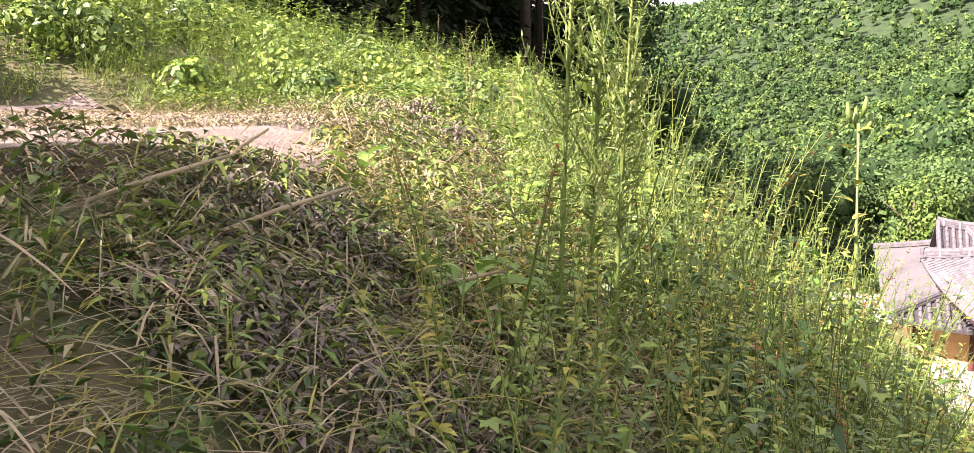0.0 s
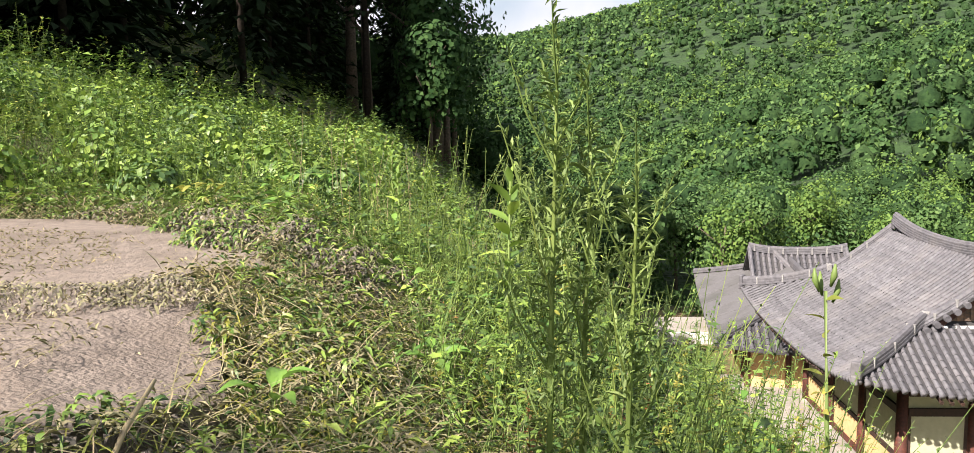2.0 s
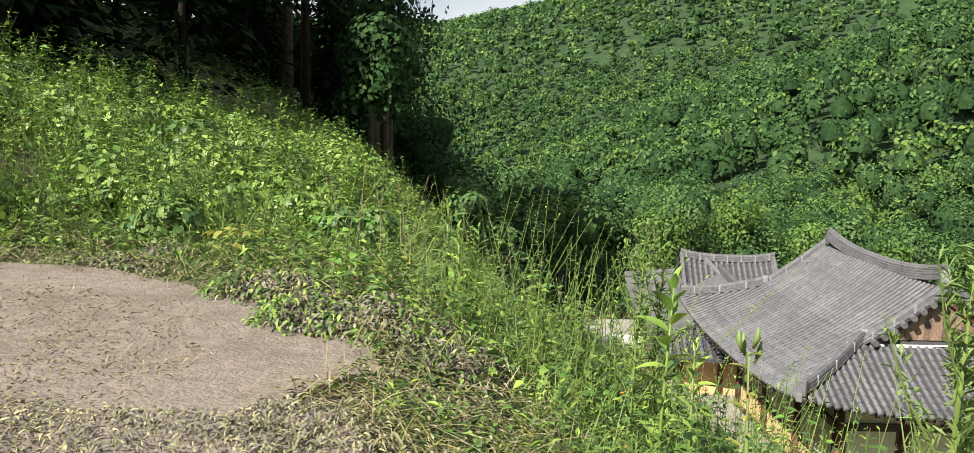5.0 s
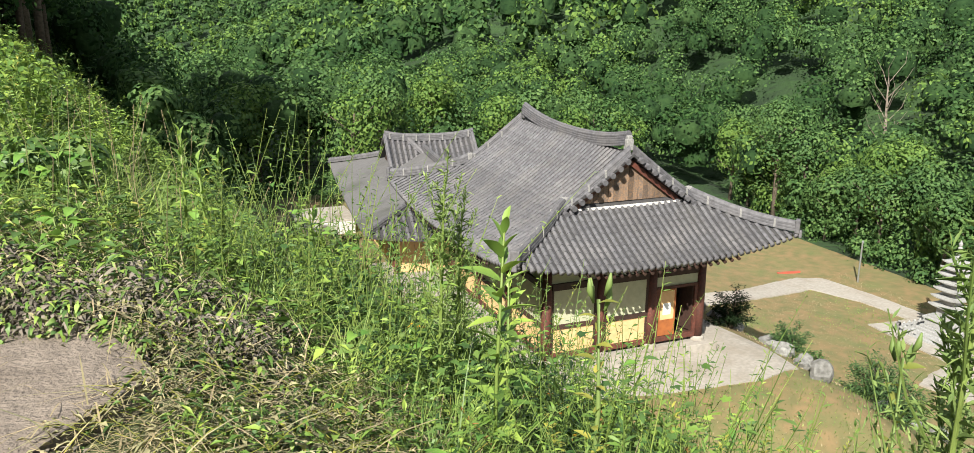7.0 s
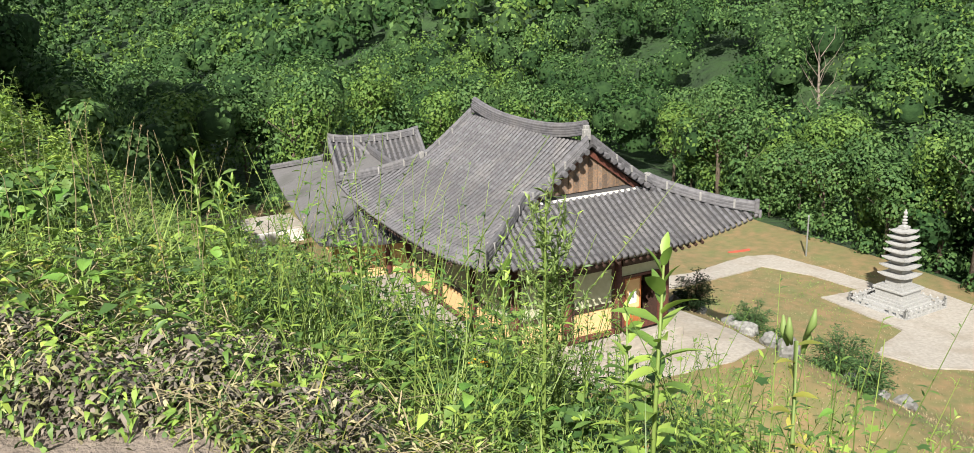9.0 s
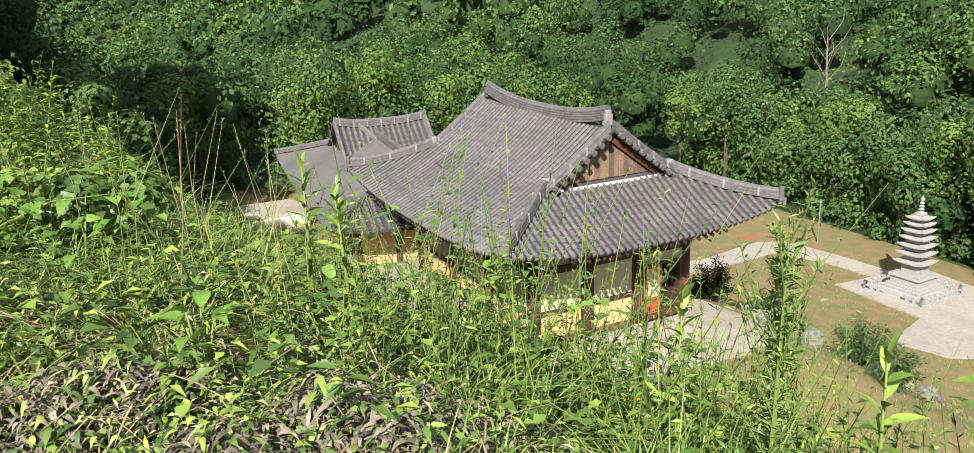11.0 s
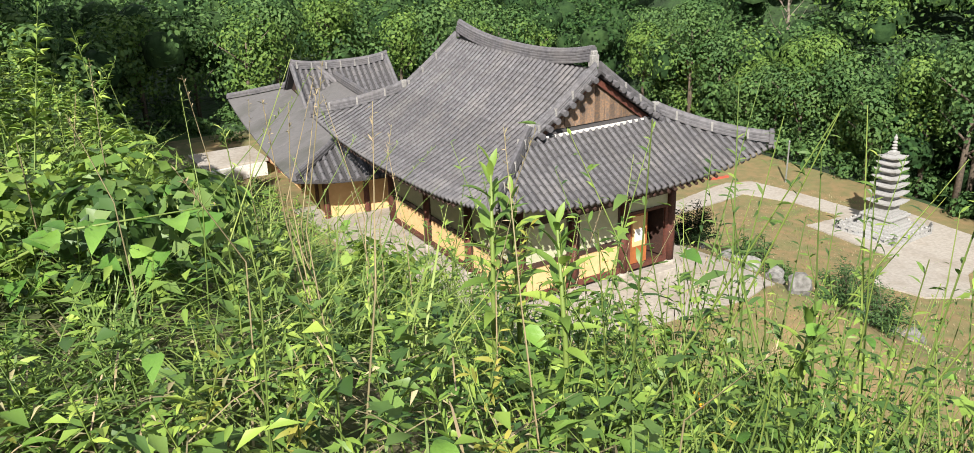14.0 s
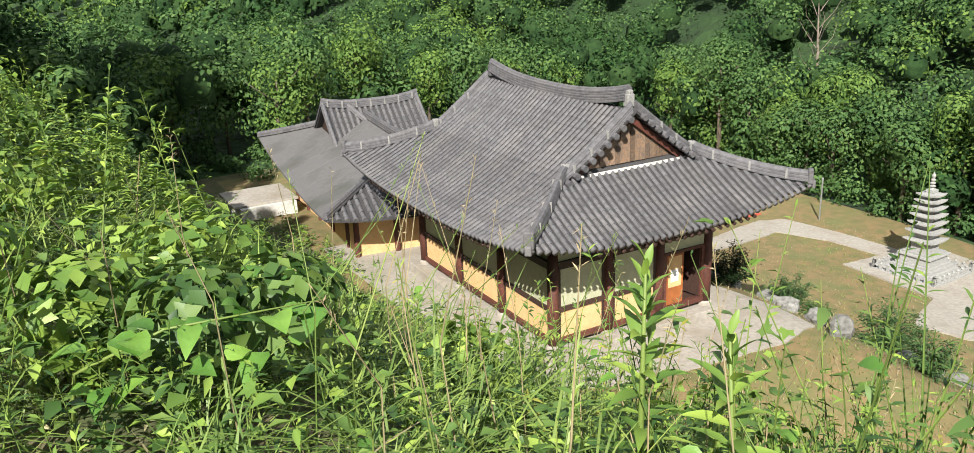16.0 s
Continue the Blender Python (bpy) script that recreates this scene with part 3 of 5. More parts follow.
SLAB_EDGE = [(-17.6, -18.6), (-16.4, -19.0), (-14.8, -19.4), (-13.5, -20.3), (-12.75, -21.2), (-12.55, -21.7), (-12.95, -22.2), (-12.35, -22.9), (-12.12, -23.5),
             (-12.25, -24.2), (-12.75, -25.2), (-14.2, -26.6), (-15.8, -27.2), (-17.4, -25.0)]
paving("pavement", "cracked weathered concrete slab on the hillside", SLAB_EDGE, SLAB, 0.09, 0.5, 0.05, 0.6)
paving("pavement", "pale concrete apron round the hall", [(-2.6, 14.6), (-2.4, 5.0), (-1.9, -1.2), (0.4, -2.3), (3.2, -2.9), (7.0, -3.2), (9.0, -2.7), (9.3, -0.6), (8.6, 1.8), (8.2, 11.5), (2.5, 14.6)], CONCRETE, 0.05, 0.3, 0.03)
paving("pavement", "curved concrete yard path", [(9.5, 13.2), (14.0, 12.2), (18.3, 12.4), (22.5, 13.9), (24.4, 14.3), (25.9, 13.6), (26.5, 10.0), (26.7, 6.4), (25.2, 6.6), (24.9, 9.6), (23.6, 12.2), (21.5, 11.7), (17.1, 10.6), (13.6, 10.4), (9.5, 11.4)], CONCRETE, 0.06, 0.3, 0.04)
paving("pavement", "concrete pad and walk round the stone pagoda", [(22.3, 6.5), (22.0, 1.2), (19.4, 0.2), (17.9, -0.6), (18.6, -2.6), (20.6, -3.4), (23.4, -1.6), (27.8, -1.0), (28.6, 6.5)], CONCRETE, 0.075, 0.3, 0.04)


# ---- pagoda ----
def build_pagoda():
    pag = thing("stone_pagoda", "pale granite seven-storey pagoda on a stepped base", "pagoda", at=(24.83, 3.83, -4.36))
    pag.rotation_euler = (0, 0, radians(3))

    def tier(name, half, z0, z1, mat=STONE, top=None, bevel=0.015):
        t = half if top is None else top
        sh = Shape().add([Vector(p) for p in ((-half, -half, z0), (half, -half, z0), (half, half, z0), (-half, half, z0), (-t, -t, z1), (t, -t, z1), (t, t, z1), (-t, t, z1))],
                         [(0, 3, 2, 1), (4, 5, 6, 7), (0, 1, 5, 4), (1, 2, 6, 5), (2, 3, 7, 6), (3, 0, 4, 7)])
        return part(name, sh, mat, pag, bevel=bevel)

    tier("base_slab", 1.68, -0.3, 0.16)
    for k, (h, z0, z1) in enumerate(((1.18, 0.16, 0.34), (1.05, 0.34, 0.50), (0.92, 0.50, 0.62), (0.78, 0.62, 0.98), (0.88, 0.98, 1.10), (0.72, 1.10, 1.20), (0.46, 1.20, 1.62))):
        tier("base_step", h, z0, z1)
    eaves = (1.74, 2.20, 2.62, 3.02, 3.40, 3.74, 4.06)
    for k, z in enumerate(eaves):
        half = 0.76 - 0.042 * k
        body = 0.42 - 0.03 * k
        tier("roof_corbel", body + 0.14, z - 0.10, z - 0.02)
        # roof slab with corners swept up
        sh = Shape()
        n = 6
        top, bot = [], []
        for i in range(n + 1):
            for j in range(n + 1):
                u, v = 2 * i / n - 1, 2 * j / n - 1
                m = max(abs(u), abs(v))
                lift = 0.075 * (abs(u) * abs(v)) ** 3
                top.append(Vector((u * half, v * half, z + 0.05 + lift + 0.13 * (1 - m))))
                bot.append(Vector((u * half, v * half, z - 0.02 + lift)))
        c = len(top)
        fs = []
        for i in range(n):
            for j in range(n):
                a = i * (n + 1) + j
                fs += [(a, a + n + 1, a + n + 2, a + 1), (c + a, c + a + 1, c + a + n + 2, c + a + n + 1)]
        for i in range(n):
            for a, b in ((i, i + 1), (n * (n + 1) + i, n * (n + 1) + i + 1), (i * (n + 1), (i + 1) * (n + 1)), (i * (n + 1) + n, (i + 1) * (n + 1) + n)):
                fs.append((a, b, c + b, c + a))
        part("roof_stone", sh.add(top + bot, fs), STONE, pag, "pale granite roof stone with upturned corners")
        nxt = eaves[k + 1] - 0.10 if k < 6 else z + 0.28
        tier("storey_block", body - 0.03, z + 0.14, nxt)
    z = 4.30
    tube = []
    prof = ((0.16, 0), (0.20, 0.05), (0.10, 0.10), (0.07, 0.14), (0.14, 0.18), (0.14, 0.23), (0.06, 0.27), (0.13, 0.33), (0.13, 0.38), (0.05, 0.43), (0.11, 0.49), (0.11, 0.54), (0.05, 0.59), (0.09, 0.66), (0.10, 0.74), (0.05, 0.83), (0.02, 0.92))
    part("finial", Shape().tube([(0, 0, z + h) for r, h in prof], [r for r, h in prof], 12), STONE, pag, "ringed stone finial", smooth=False)
    # low stone railing on four sides
    for side in range(4):
        m = Matrix.Rotation(radians(90 * side), 4, "Z")
        for k in range(9):
            if side == 3 and k in (3, 4, 5):
                continue
            u = -1.60 + 3.2 * k / 8
            h = 0.56 if k in (0, 8) else 0.42
            part("rail_post", Shape().box(u - 0.075, -1.675, 0.16, u + 0.075, -1.525, h, m).tube([m @ Vector((u, -1.6, h)), m @ Vector((u, -1.6, h + 0.05)), m @ Vector((u, -1.6, h + 0.12))], [0.05, 0.075, 0.02], 8), STONE, pag)
        for a, b in ((-1.6, 1.6),) if side != 3 else ((-1.6, -0.5), (0.5, 1.6)):
            part("rail_beam", Shape().box(a, -1.64, 0.31, b, -1.56, 0.39, m), STONE, pag)
    for k in range(3):
        part("stair_step", Shape().box(-1.98 + 0.26 * k, -0.4, -0.2, -1.20, 0.4, 0.06 + 0.13 * k), STONE, pag)
    return pag


build_pagoda()


# ---- the annex behind the hall ----
def build_annex():
    ax = thing("annex_building", "low annex with grey felt roof and a tiled upper gable", "building", at=(-3.5, 11.1, 0))
    ax.rotation_euler = (0, 0, radians(-7))
    L, Bw, Z0, K = 17.8, 10.0, 1.55, 0.40
    ridge_z = Z0 + K * 5

    def lift(q):
        return 0.35 * abs(q) ** 3

    # wall body under the eaves
    part("wall", Shape().box(1.6, 1.75, -1.6, Bw - 1.6, 1.9, Z0 + 0.35), PLASTER_OCHRE, ax, "ochre plastered end wall")
    part("wall", Shape().box(1.6, 1.9, -2.6, 1.75, L - 1.6, Z0 + 0.35), PLASTER_OCHRE, ax, "ochre plastered side wall")
    part("wall", Shape().box(Bw - 1.75, 1.9, -2.6, Bw - 1.6, L - 1.6, Z0 + 0.35), PLASTER_OCHRE, ax)
    part("wall", Shape().box(1.6, L - 1.75, -2.6, Bw - 1.6, L - 1.6, Z0 + 0.35), PLASTER_OCHRE, ax)
    for x in (1.6, 3.4, 5.2, 7.0):
        part("post", Shape().tube([(x, 1.72, -1.2), (x, 1.72, Z0 + 0.3)], 0.13, 10), TIMBER, ax)
    for k in range(5):
        part("post", Shape().tube([(1.58, 3.2 + 3.1 * k, -2.4), (1.58, 3.2 + 3.1 * k, Z0 + 0.3)], 0.13, 10), TIMBER, ax)
    part("eave_beam", Shape().box(1.4, 1.6, Z0 + 0.05, Bw - 1.4, 1.8, Z0 + 0.3), DARK_TIMBER, ax)
    # west face in felt
    def west(s, v):
        lo, hi = 5 * s, L - 5 * s
        q = 2 * (v - lo) / max(hi - lo, 0.1) - 1
        return Vector((5 * s, v, Z0 + K * 5 * s + lift(q) * (1 - s) ** 2))
    part("felt_roof", bed(lambda s, v: west(1 - s, v), 0.0, 1.0, 10, lambda s: (5 * (1 - s), L - 5 * (1 - s)), 24), FELT, ax, "worn grey roofing felt with dirt and moss")
    part("felt_roof", bed(lambda s, v: Vector((Bw - west(1 - s, v).x, v, west(1 - s, v).z)), 0.0, 1.0, 6, lambda s: (5 * (1 - s), L - 5 * (1 - s)), 10), FELT, ax)
    for k in range(1, 9):
        v = L * k / 9
        s1 = min(1.0, v / 5, (L - v) / 5)
        part("felt_seam", Shape().tube([west(s1 * i / 6, v) + Vector((0, 0, 0.005)) for i in range(7)], 0.014, 4), FELT, ax)
    # near and far hips in tile
    for far in (0, 1):
        def hip(s, w):
            q = 2 * (w - 5 * s) / max(Bw - 10 * s, 0.1) - 1
            v = 5 * s
            return Vector((w, L - v if far else v, Z0 + K * 5 * s + lift(q) * (1 - s) ** 2))
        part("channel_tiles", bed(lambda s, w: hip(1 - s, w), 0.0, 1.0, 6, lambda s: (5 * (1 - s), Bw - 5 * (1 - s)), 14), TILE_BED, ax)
        for i in range(28):
            w = 0.18 + (Bw - 0.36) * i / 27
            s1 = min(w, Bw - w) / 5
            n = max(2, int(s1 * 5 / 0.35))
            part("tile_column", tile_column([hip(s1 * (1 - k / n), w) + Vector((0, 0, 0.015)) for k in range(n + 1)], 0.10), TILE, ax)
        for sx in (0, 1):
            pts = []
            for k in range(9):
                s = 1 - k / 8
                p = west(s, 5 * s + 0.001)
                pts.append(Vector((Bw - p.x if sx else p.x, L - p.y if far else p.y, p.z + 0.02)))
            part("hip_ridge", stacked_ridge(pts, 0.26, 0.22, 2), TILE, ax)
    part("main_ridge", stacked_ridge([Vector((5, 5 + (L - 10) * k / 6, ridge_z)) for k in range(7)], 0.3, 0.3, 3), TILE, ax)
    # upper gable roof across the annex
    V0, ZR, HALF, A, B = 12.35, 4.05, 2.9, 2.75, 8.05

    def slope(sign):
        def f(s, w):
            q = 2 * (w - A) / (B - A) - 1
            return Vector((w, V0 + sign * HALF * s, ZR - 2.0 * s + 0.25 * s * (s - 1) + 0.25 * abs(q) ** 3))
        return f
    for sign in (-1, 1):
        f = slope(sign)
        part("channel_tiles", bed(f, 0, 1, 8, lambda s: (A, B), 14), TILE_BED, ax)
        for i in range(17):
            w = A + 0.15 + (B - A - 0.3) * i / 16
            part("tile_column", tile_column([f(k / 9, w) + Vector((0, 0, 0.015)) for k in range(10)], 0.10), TILE, ax)
        for w in (A + 0.05, B - 0.05):
            part("verge_ridge", stacked_ridge([f(k / 8, w) + Vector((0, 0, 0.03)) for k in range(9)], 0.24, 0.2, 2), TILE, ax)
    part("upper_ridge", stacked_ridge([slope(1)(0, A + (B - A) * k / 10) for k in range(11)], 0.30, 0.34, 4), TILE, ax, "stacked tile ridge with white joints")
    for k in range(7):
        p = slope(1)(0, A + 0.3 + (B - A - 0.6) * k / 6)
        part("plaster_band", Shape().box(p.x - 0.04, p.y - 0.165, p.z, p.x + 0.04, p.y + 0.165, p.z + 0.36), LIME, ax)
    part("descending_ridge", stacked_ridge([slope(-1)(k / 8, 4.1 + 0.28 * k) + Vector((0, 0, 0.03)) for k in range(9)], 0.22, 0.2, 2), TILE, ax)
    for w in (A + 0.25, B - 0.25):
        sh = Shape().add([Vector((w, V0 - 2.5, 2.2)), Vector((w, V0 + 2.5, 2.2)), Vector((w, V0, ZR - 0.1)), Vector((w + 0.06, V0 - 2.5, 2.2)), Vector((w + 0.06, V0 + 2.5, 2.2)), Vector((w + 0.06, V0, ZR - 0.1))],
                         [(0, 1, 2), (3, 5, 4), (0, 3, 4, 1), (1, 4, 5, 2), (2, 5, 3, 0)])
        part("gable_board", sh, DARK_TIMBER, ax)
    return ax


build_annex()


# the low white store behind the annex
store = thing("store_shed", "low white-walled shed with a flat concrete roof", "shed", at=(-2.3, 23.2, -0.9))
part("wall", Shape().box(-1.8, 0, -2.6, 1.2, 3.4, 0.25), PLASTER_WHITE, store, "white wall")
part("roof", Shape().box(-2.1, 0.3, 0.25, 1.4, 3.7, 0.38), CONCRETE, store, "flat concrete roof", bevel=0.02)


# ---- small yard things ----
def rock(x, y, size, tall=0.7, seed=0):
    rnd = random.Random(seed)
    bm = bmesh.new()
    bmesh.ops.create_icosphere(bm, subdivisions=2, radius=1)
    off = Vector((rnd.uniform(0, 50), rnd.uniform(0, 50), 0))
    for v in bm.verts:
        k = 1 + 0.45 * noise.noise(v.co * 1.1 + off) + 0.15 * noise.noise(v.co * 3 + off)
        v.co = Vector((v.co.x * size * k, v.co.y * size * k * 0.8, v.co.z * size * tall * k))
    me = bpy.data.meshes.new("garden_rock")
    bm.to_mesh(me)
    bm.free()
    me.materials.append(ROCK)
    ob = tagged(new("garden_rock", me), "grey weathered rock on the garden bank", "rock", "rocks along the bank")
    ob.location, ob.rotation_euler = (x, y, land1(x, y) + size * tall * 0.45), (0, 0, rnd.uniform(0, 6))
    return ob


for i, (x, y, size, tall) in enumerate(((9.25, -3.5, 0.42, 1.25), (9.6, -2.2, 0.35, 0.7), (10.2, -1.6, 0.45, 0.7), (10.0, -0.7, 0.3, 0.8), (10.6, 0.0, 0.5, 0.75), (10.9, 0.9, 0.35, 0.7), (11.3, 1.6, 0.42, 0.8),
                                         (10.2, 2.4, 0.4, 0.7), (9.8, 3.2, 0.5, 0.8), (11.6, -4.6, 0.55, 0.5), (12.6, -4.9, 0.4, 0.5), (13.3, -5.4, 0.5, 0.6), (10.6, -6.0, 0.35, 0.6), (9.6, 4.2, 0.38, 0.9))):
    rock(x, y, size, tall, i)

pole = thing("utility_pole", "slim grey metal pole at the wood's edge", "pole", at=(27.5, 12.4, land1(27.5, 12.4)))
part("mast", Shape().tube([(0, 0, -0.2), (0, 0, 2.6)], 0.05, 8), METAL, pole)
part("cap", Shape().tube([(0, 0, 2.55), (0, 0, 2.66)], [0.07, 0.03], 8), METAL, pole)
kerb = tagged(new("kerb", Shape().box(-0.8, -0.08, -0.3, 0.8, 0.08, 0.06, pose(24.7, 15.3, -4.35, 0, 0, -8)).mesh("kerb", RED_PAINT)), "low red-painted kerb beside the path", "kerb", kind="structure")


# ---- plants ----
RNG = np.random.RandomState(11)


def unit(a):
    return a / np.maximum(np.linalg.norm(a, axis=-1, keepdims=True), 1e-9)


class Leaves:
    """Many leaves and stems gathered into one mesh, by arrays."""

    def __init__(self):
        self.v, self.f, self.n = [], [], 0

    def push(self, verts, faces):
        """verts (N, k, 3) and faces of one piece, as index rows."""
        n, k = verts.shape[:2]
        base = self.n + np.arange(n)[:, None] * k
        for row in faces:
            self.f.append(base + np.array(row)[None, :])
        self.v.append(verts.reshape(-1, 3))
        self.n += n * k

    def leaf(self, p, d, length, width, droop=0.2, fold=0.12):
        """Pointed leaves, folded along the midrib."""
        d = unit(d)
        up = np.array([0, 0, 1.0]) + RNG.normal(0, 0.25, p.shape)
        side = unit(np.cross(d, up))
        nrm = np.cross(side, d)
        L, Wd = np.asarray(length)[:, None], np.asarray(width)[:, None]
        mid = p + d * L * 0.45
        tip = p + d * L - np.array([0, 0, 1.0]) * L * droop
        a = mid + side * Wd * 0.5 + nrm * Wd * fold
        b = mid - side * Wd * 0.5 + nrm * Wd * fold
        self.push(np.stack([p, a, tip, b], 1), [(0, 1, 2), (0, 2, 3)])

    def broad(self, p, d, length, width, droop=0.25, fold=0.18):
        """Broad leaves with a midrib, a rounded base and a point."""
        d = unit(d)
        side = unit(np.cross(d, np.array([0, 0, 1.0]) + RNG.normal(0, 0.2, p.shape)))
        nrm = np.cross(side, d)
        L, Wd = np.asarray(length)[:, None], np.asarray(width)[:, None]
        z = np.array([0, 0, 1.0])
        rows = [p]
        for t, half in ((0.10, 0.30), (0.32, 0.50), (0.58, 0.42), (0.82, 0.20)):
            c = p + d * L * t - z * L * droop * t * t
            rows += [c + side * Wd * half + nrm * Wd * half * fold * 2, c, c - side * Wd * half + nrm * Wd * half * fold * 2]
        rows.append(p + d * L - z * L * droop)
        faces = [(0, 1, 2), (0, 2, 3)]
        for k in (1, 4, 7):
            faces += [(k, k + 3, k + 4), (k, k + 4, k + 1), (k + 1, k + 4, k + 5), (k + 1, k + 5, k + 2)]
        self.push(np.stack(rows, 1), faces + [(10, 13, 11), (11, 13, 12)])

    def lance(self, p, d, length, width, droop=0.25, fold=0.15):
        """Slender leaves in three bays, bending down to a point."""
        d = unit(d)
        side = unit(np.cross(d, np.array([0, 0, 1.0]) + RNG.normal(0, 0.3, p.shape)))
        nrm = np.cross(side, d)
        L, Wd = np.asarray(length)[:, None], np.asarray(width)[:, None]
        z = np.array([0, 0, 1.0])
        rows = [p]
        for t, half in ((0.33, 0.5), (0.68, 0.36)):
            c = p + d * L * t - z * L * droop * t * t
            rows += [c + side * Wd * half + nrm * Wd * fold, c - side * Wd * half + nrm * Wd * fold]
        rows.append(p + d * L - z * L * droop)
        self.push(np.stack(rows, 1), [(0, 1, 2), (1, 3, 4), (1, 4, 2), (3, 5, 4)])

    def lobed(self, p, d, size, droop=0.25):
        """Five-lobed vine leaves."""
        d = unit(d)
        side = unit(np.cross(d, np.array([0, 0, 1.0]) + RNG.normal(0, 0.25, p.shape)))
        nrm = np.cross(side, d)
        S = np.asarray(size)[:, None]
        rows = [p]
        for deg, reach in ((-118, 0.42), (-84, 0.36), (-62, 0.62), (-28, 0.42), (0, 0.80), (28, 0.42), (62, 0.62), (84, 0.36), (118, 0.42)):
            a = radians(deg)
            rows.append(p + (d * (math.cos(a) * reach + 0.12) + side * math.sin(a) * reach) * S + nrm * S * (0.10 * abs(math.sin(a)) - droop * reach * reach))
        self.push(np.stack(rows, 1), [(0, k, k + 1) for k in range(1, 9)])

    def blade(self, p, d, length, width, bend):
        """Arching grass blades in three bays."""
        d = unit(d)
        flat = unit(d * np.array([1, 1, 0.0]) + 1e-6)
        side = np.stack([-flat[:, 1], flat[:, 0], np.zeros(len(p))], 1)
        L, Wd, B = np.asarray(length)[:, None], np.asarray(width)[:, None], np.asarray(bend)[:, None]
        pts = []
        for t in (0, 0.4, 0.75, 1.0):
            pts.append(p + d * L * t + flat * L * B * t * t * 0.7 - np.array([0, 0, 1.0]) * L * B * t ** 2.5 * 0.75)
        rows = []
        for c, w in zip(pts[:3], (0.7, 1.0, 0.7)):
            rows += [c + side * Wd * w * 0.5, c - side * Wd * w * 0.5]
        rows.append(pts[3])
        self.push(np.stack(rows, 1), [(0, 2, 3), (0, 3, 1), (2, 4, 5), (2, 5, 3), (4, 6, 5)])

    def stem(self, p, q, r0, r1):
        """Three-sided tapered stems from p to q."""
        d = unit(q - p)
        a = unit(np.cross(d, np.array([0.3, 0.7, 0.2])))
        b = np.cross(d, a)
        rows = []
        for c, r in ((p, r0), (q, r1)):
            for k in range(3):
                w = 2 * math.pi * k / 3
                rows.append(c + (a * math.cos(w) + b * math.sin(w)) * np.asarray(r).reshape(-1, 1))
        self.push(np.stack(rows, 1), [(0, 1, 4), (0, 4, 3), (1, 2, 5), (1, 5, 4), (2, 0, 3), (2, 3, 5)])

    def mesh(self, name, mat):
        v = np.concatenate(self.v).astype(np.float32)
        f = np.concatenate(self.f).astype(np.int32)
        me = bpy.data.meshes.new(name)
        me.vertices.add(len(v))
        me.vertices.foreach_set("co", v.ravel())
        me.loops.add(f.size)
        me.loops.foreach_set("vertex_index", f.ravel())
        me.polygons.add(len(f))
        me.polygons.foreach_set("loop_start", np.arange(0, f.size, 3, dtype=np.int32))
        me.materials.append(mat)
        me.update(calc_edges=True)
        return me

    def stuff(self, name, mat, label, category):
        return tagged(new(name, self.mesh(name, mat)), label, category, kind="stuff")

    def part(self, name, mat, parent, label=""):
        ob = new(name, self.mesh(name, mat))
        ob.parent = parent
        if label:
            tagged(ob, label)
        return ob


def crown_leaves(lv, centre, radius, count, size, squash=0.85, lumps=7):
    """A crown: clumps of leaf blades over a lumpy shell."""
    c = np.asarray(centre, float)
    d = unit(RNG.normal(size=(lumps, 3)) + np.array([0, 0, 0.35]))
    lump_c = c + d * radius * RNG.uniform(0.28, 0.55, (lumps, 1)) * np.array([1, 1, squash])
    lump_r = radius * RNG.uniform(0.40, 0.62, lumps)
    which = RNG.randint(0, lumps, count)
    out = unit(RNG.normal(size=(count, 3)) + np.array([0, 0, 0.45]))
    p = lump_c[which] + out * (lump_r[which] * RNG.uniform(0.86, 1.05, count))[:, None] * np.array([1, 1, squash])
    t = unit(np.cross(out, RNG.normal(size=(count, 3))))
    t = unit(t + out * RNG.uniform(-0.25, 0.35, (count, 1)))
    side = unit(np.cross(t, out))
    s = size * RNG.uniform(0.6, 1.3, (count, 1))
    rows = [p - t * s * 0.5, p + side * s * 0.34 + out * s * 0.1, p + t * s * 0.55, p - side * s * 0.34 + out * s * 0.1]
    lv.push(np.stack(rows, 1), [(0, 1, 2), (0, 2, 3)])


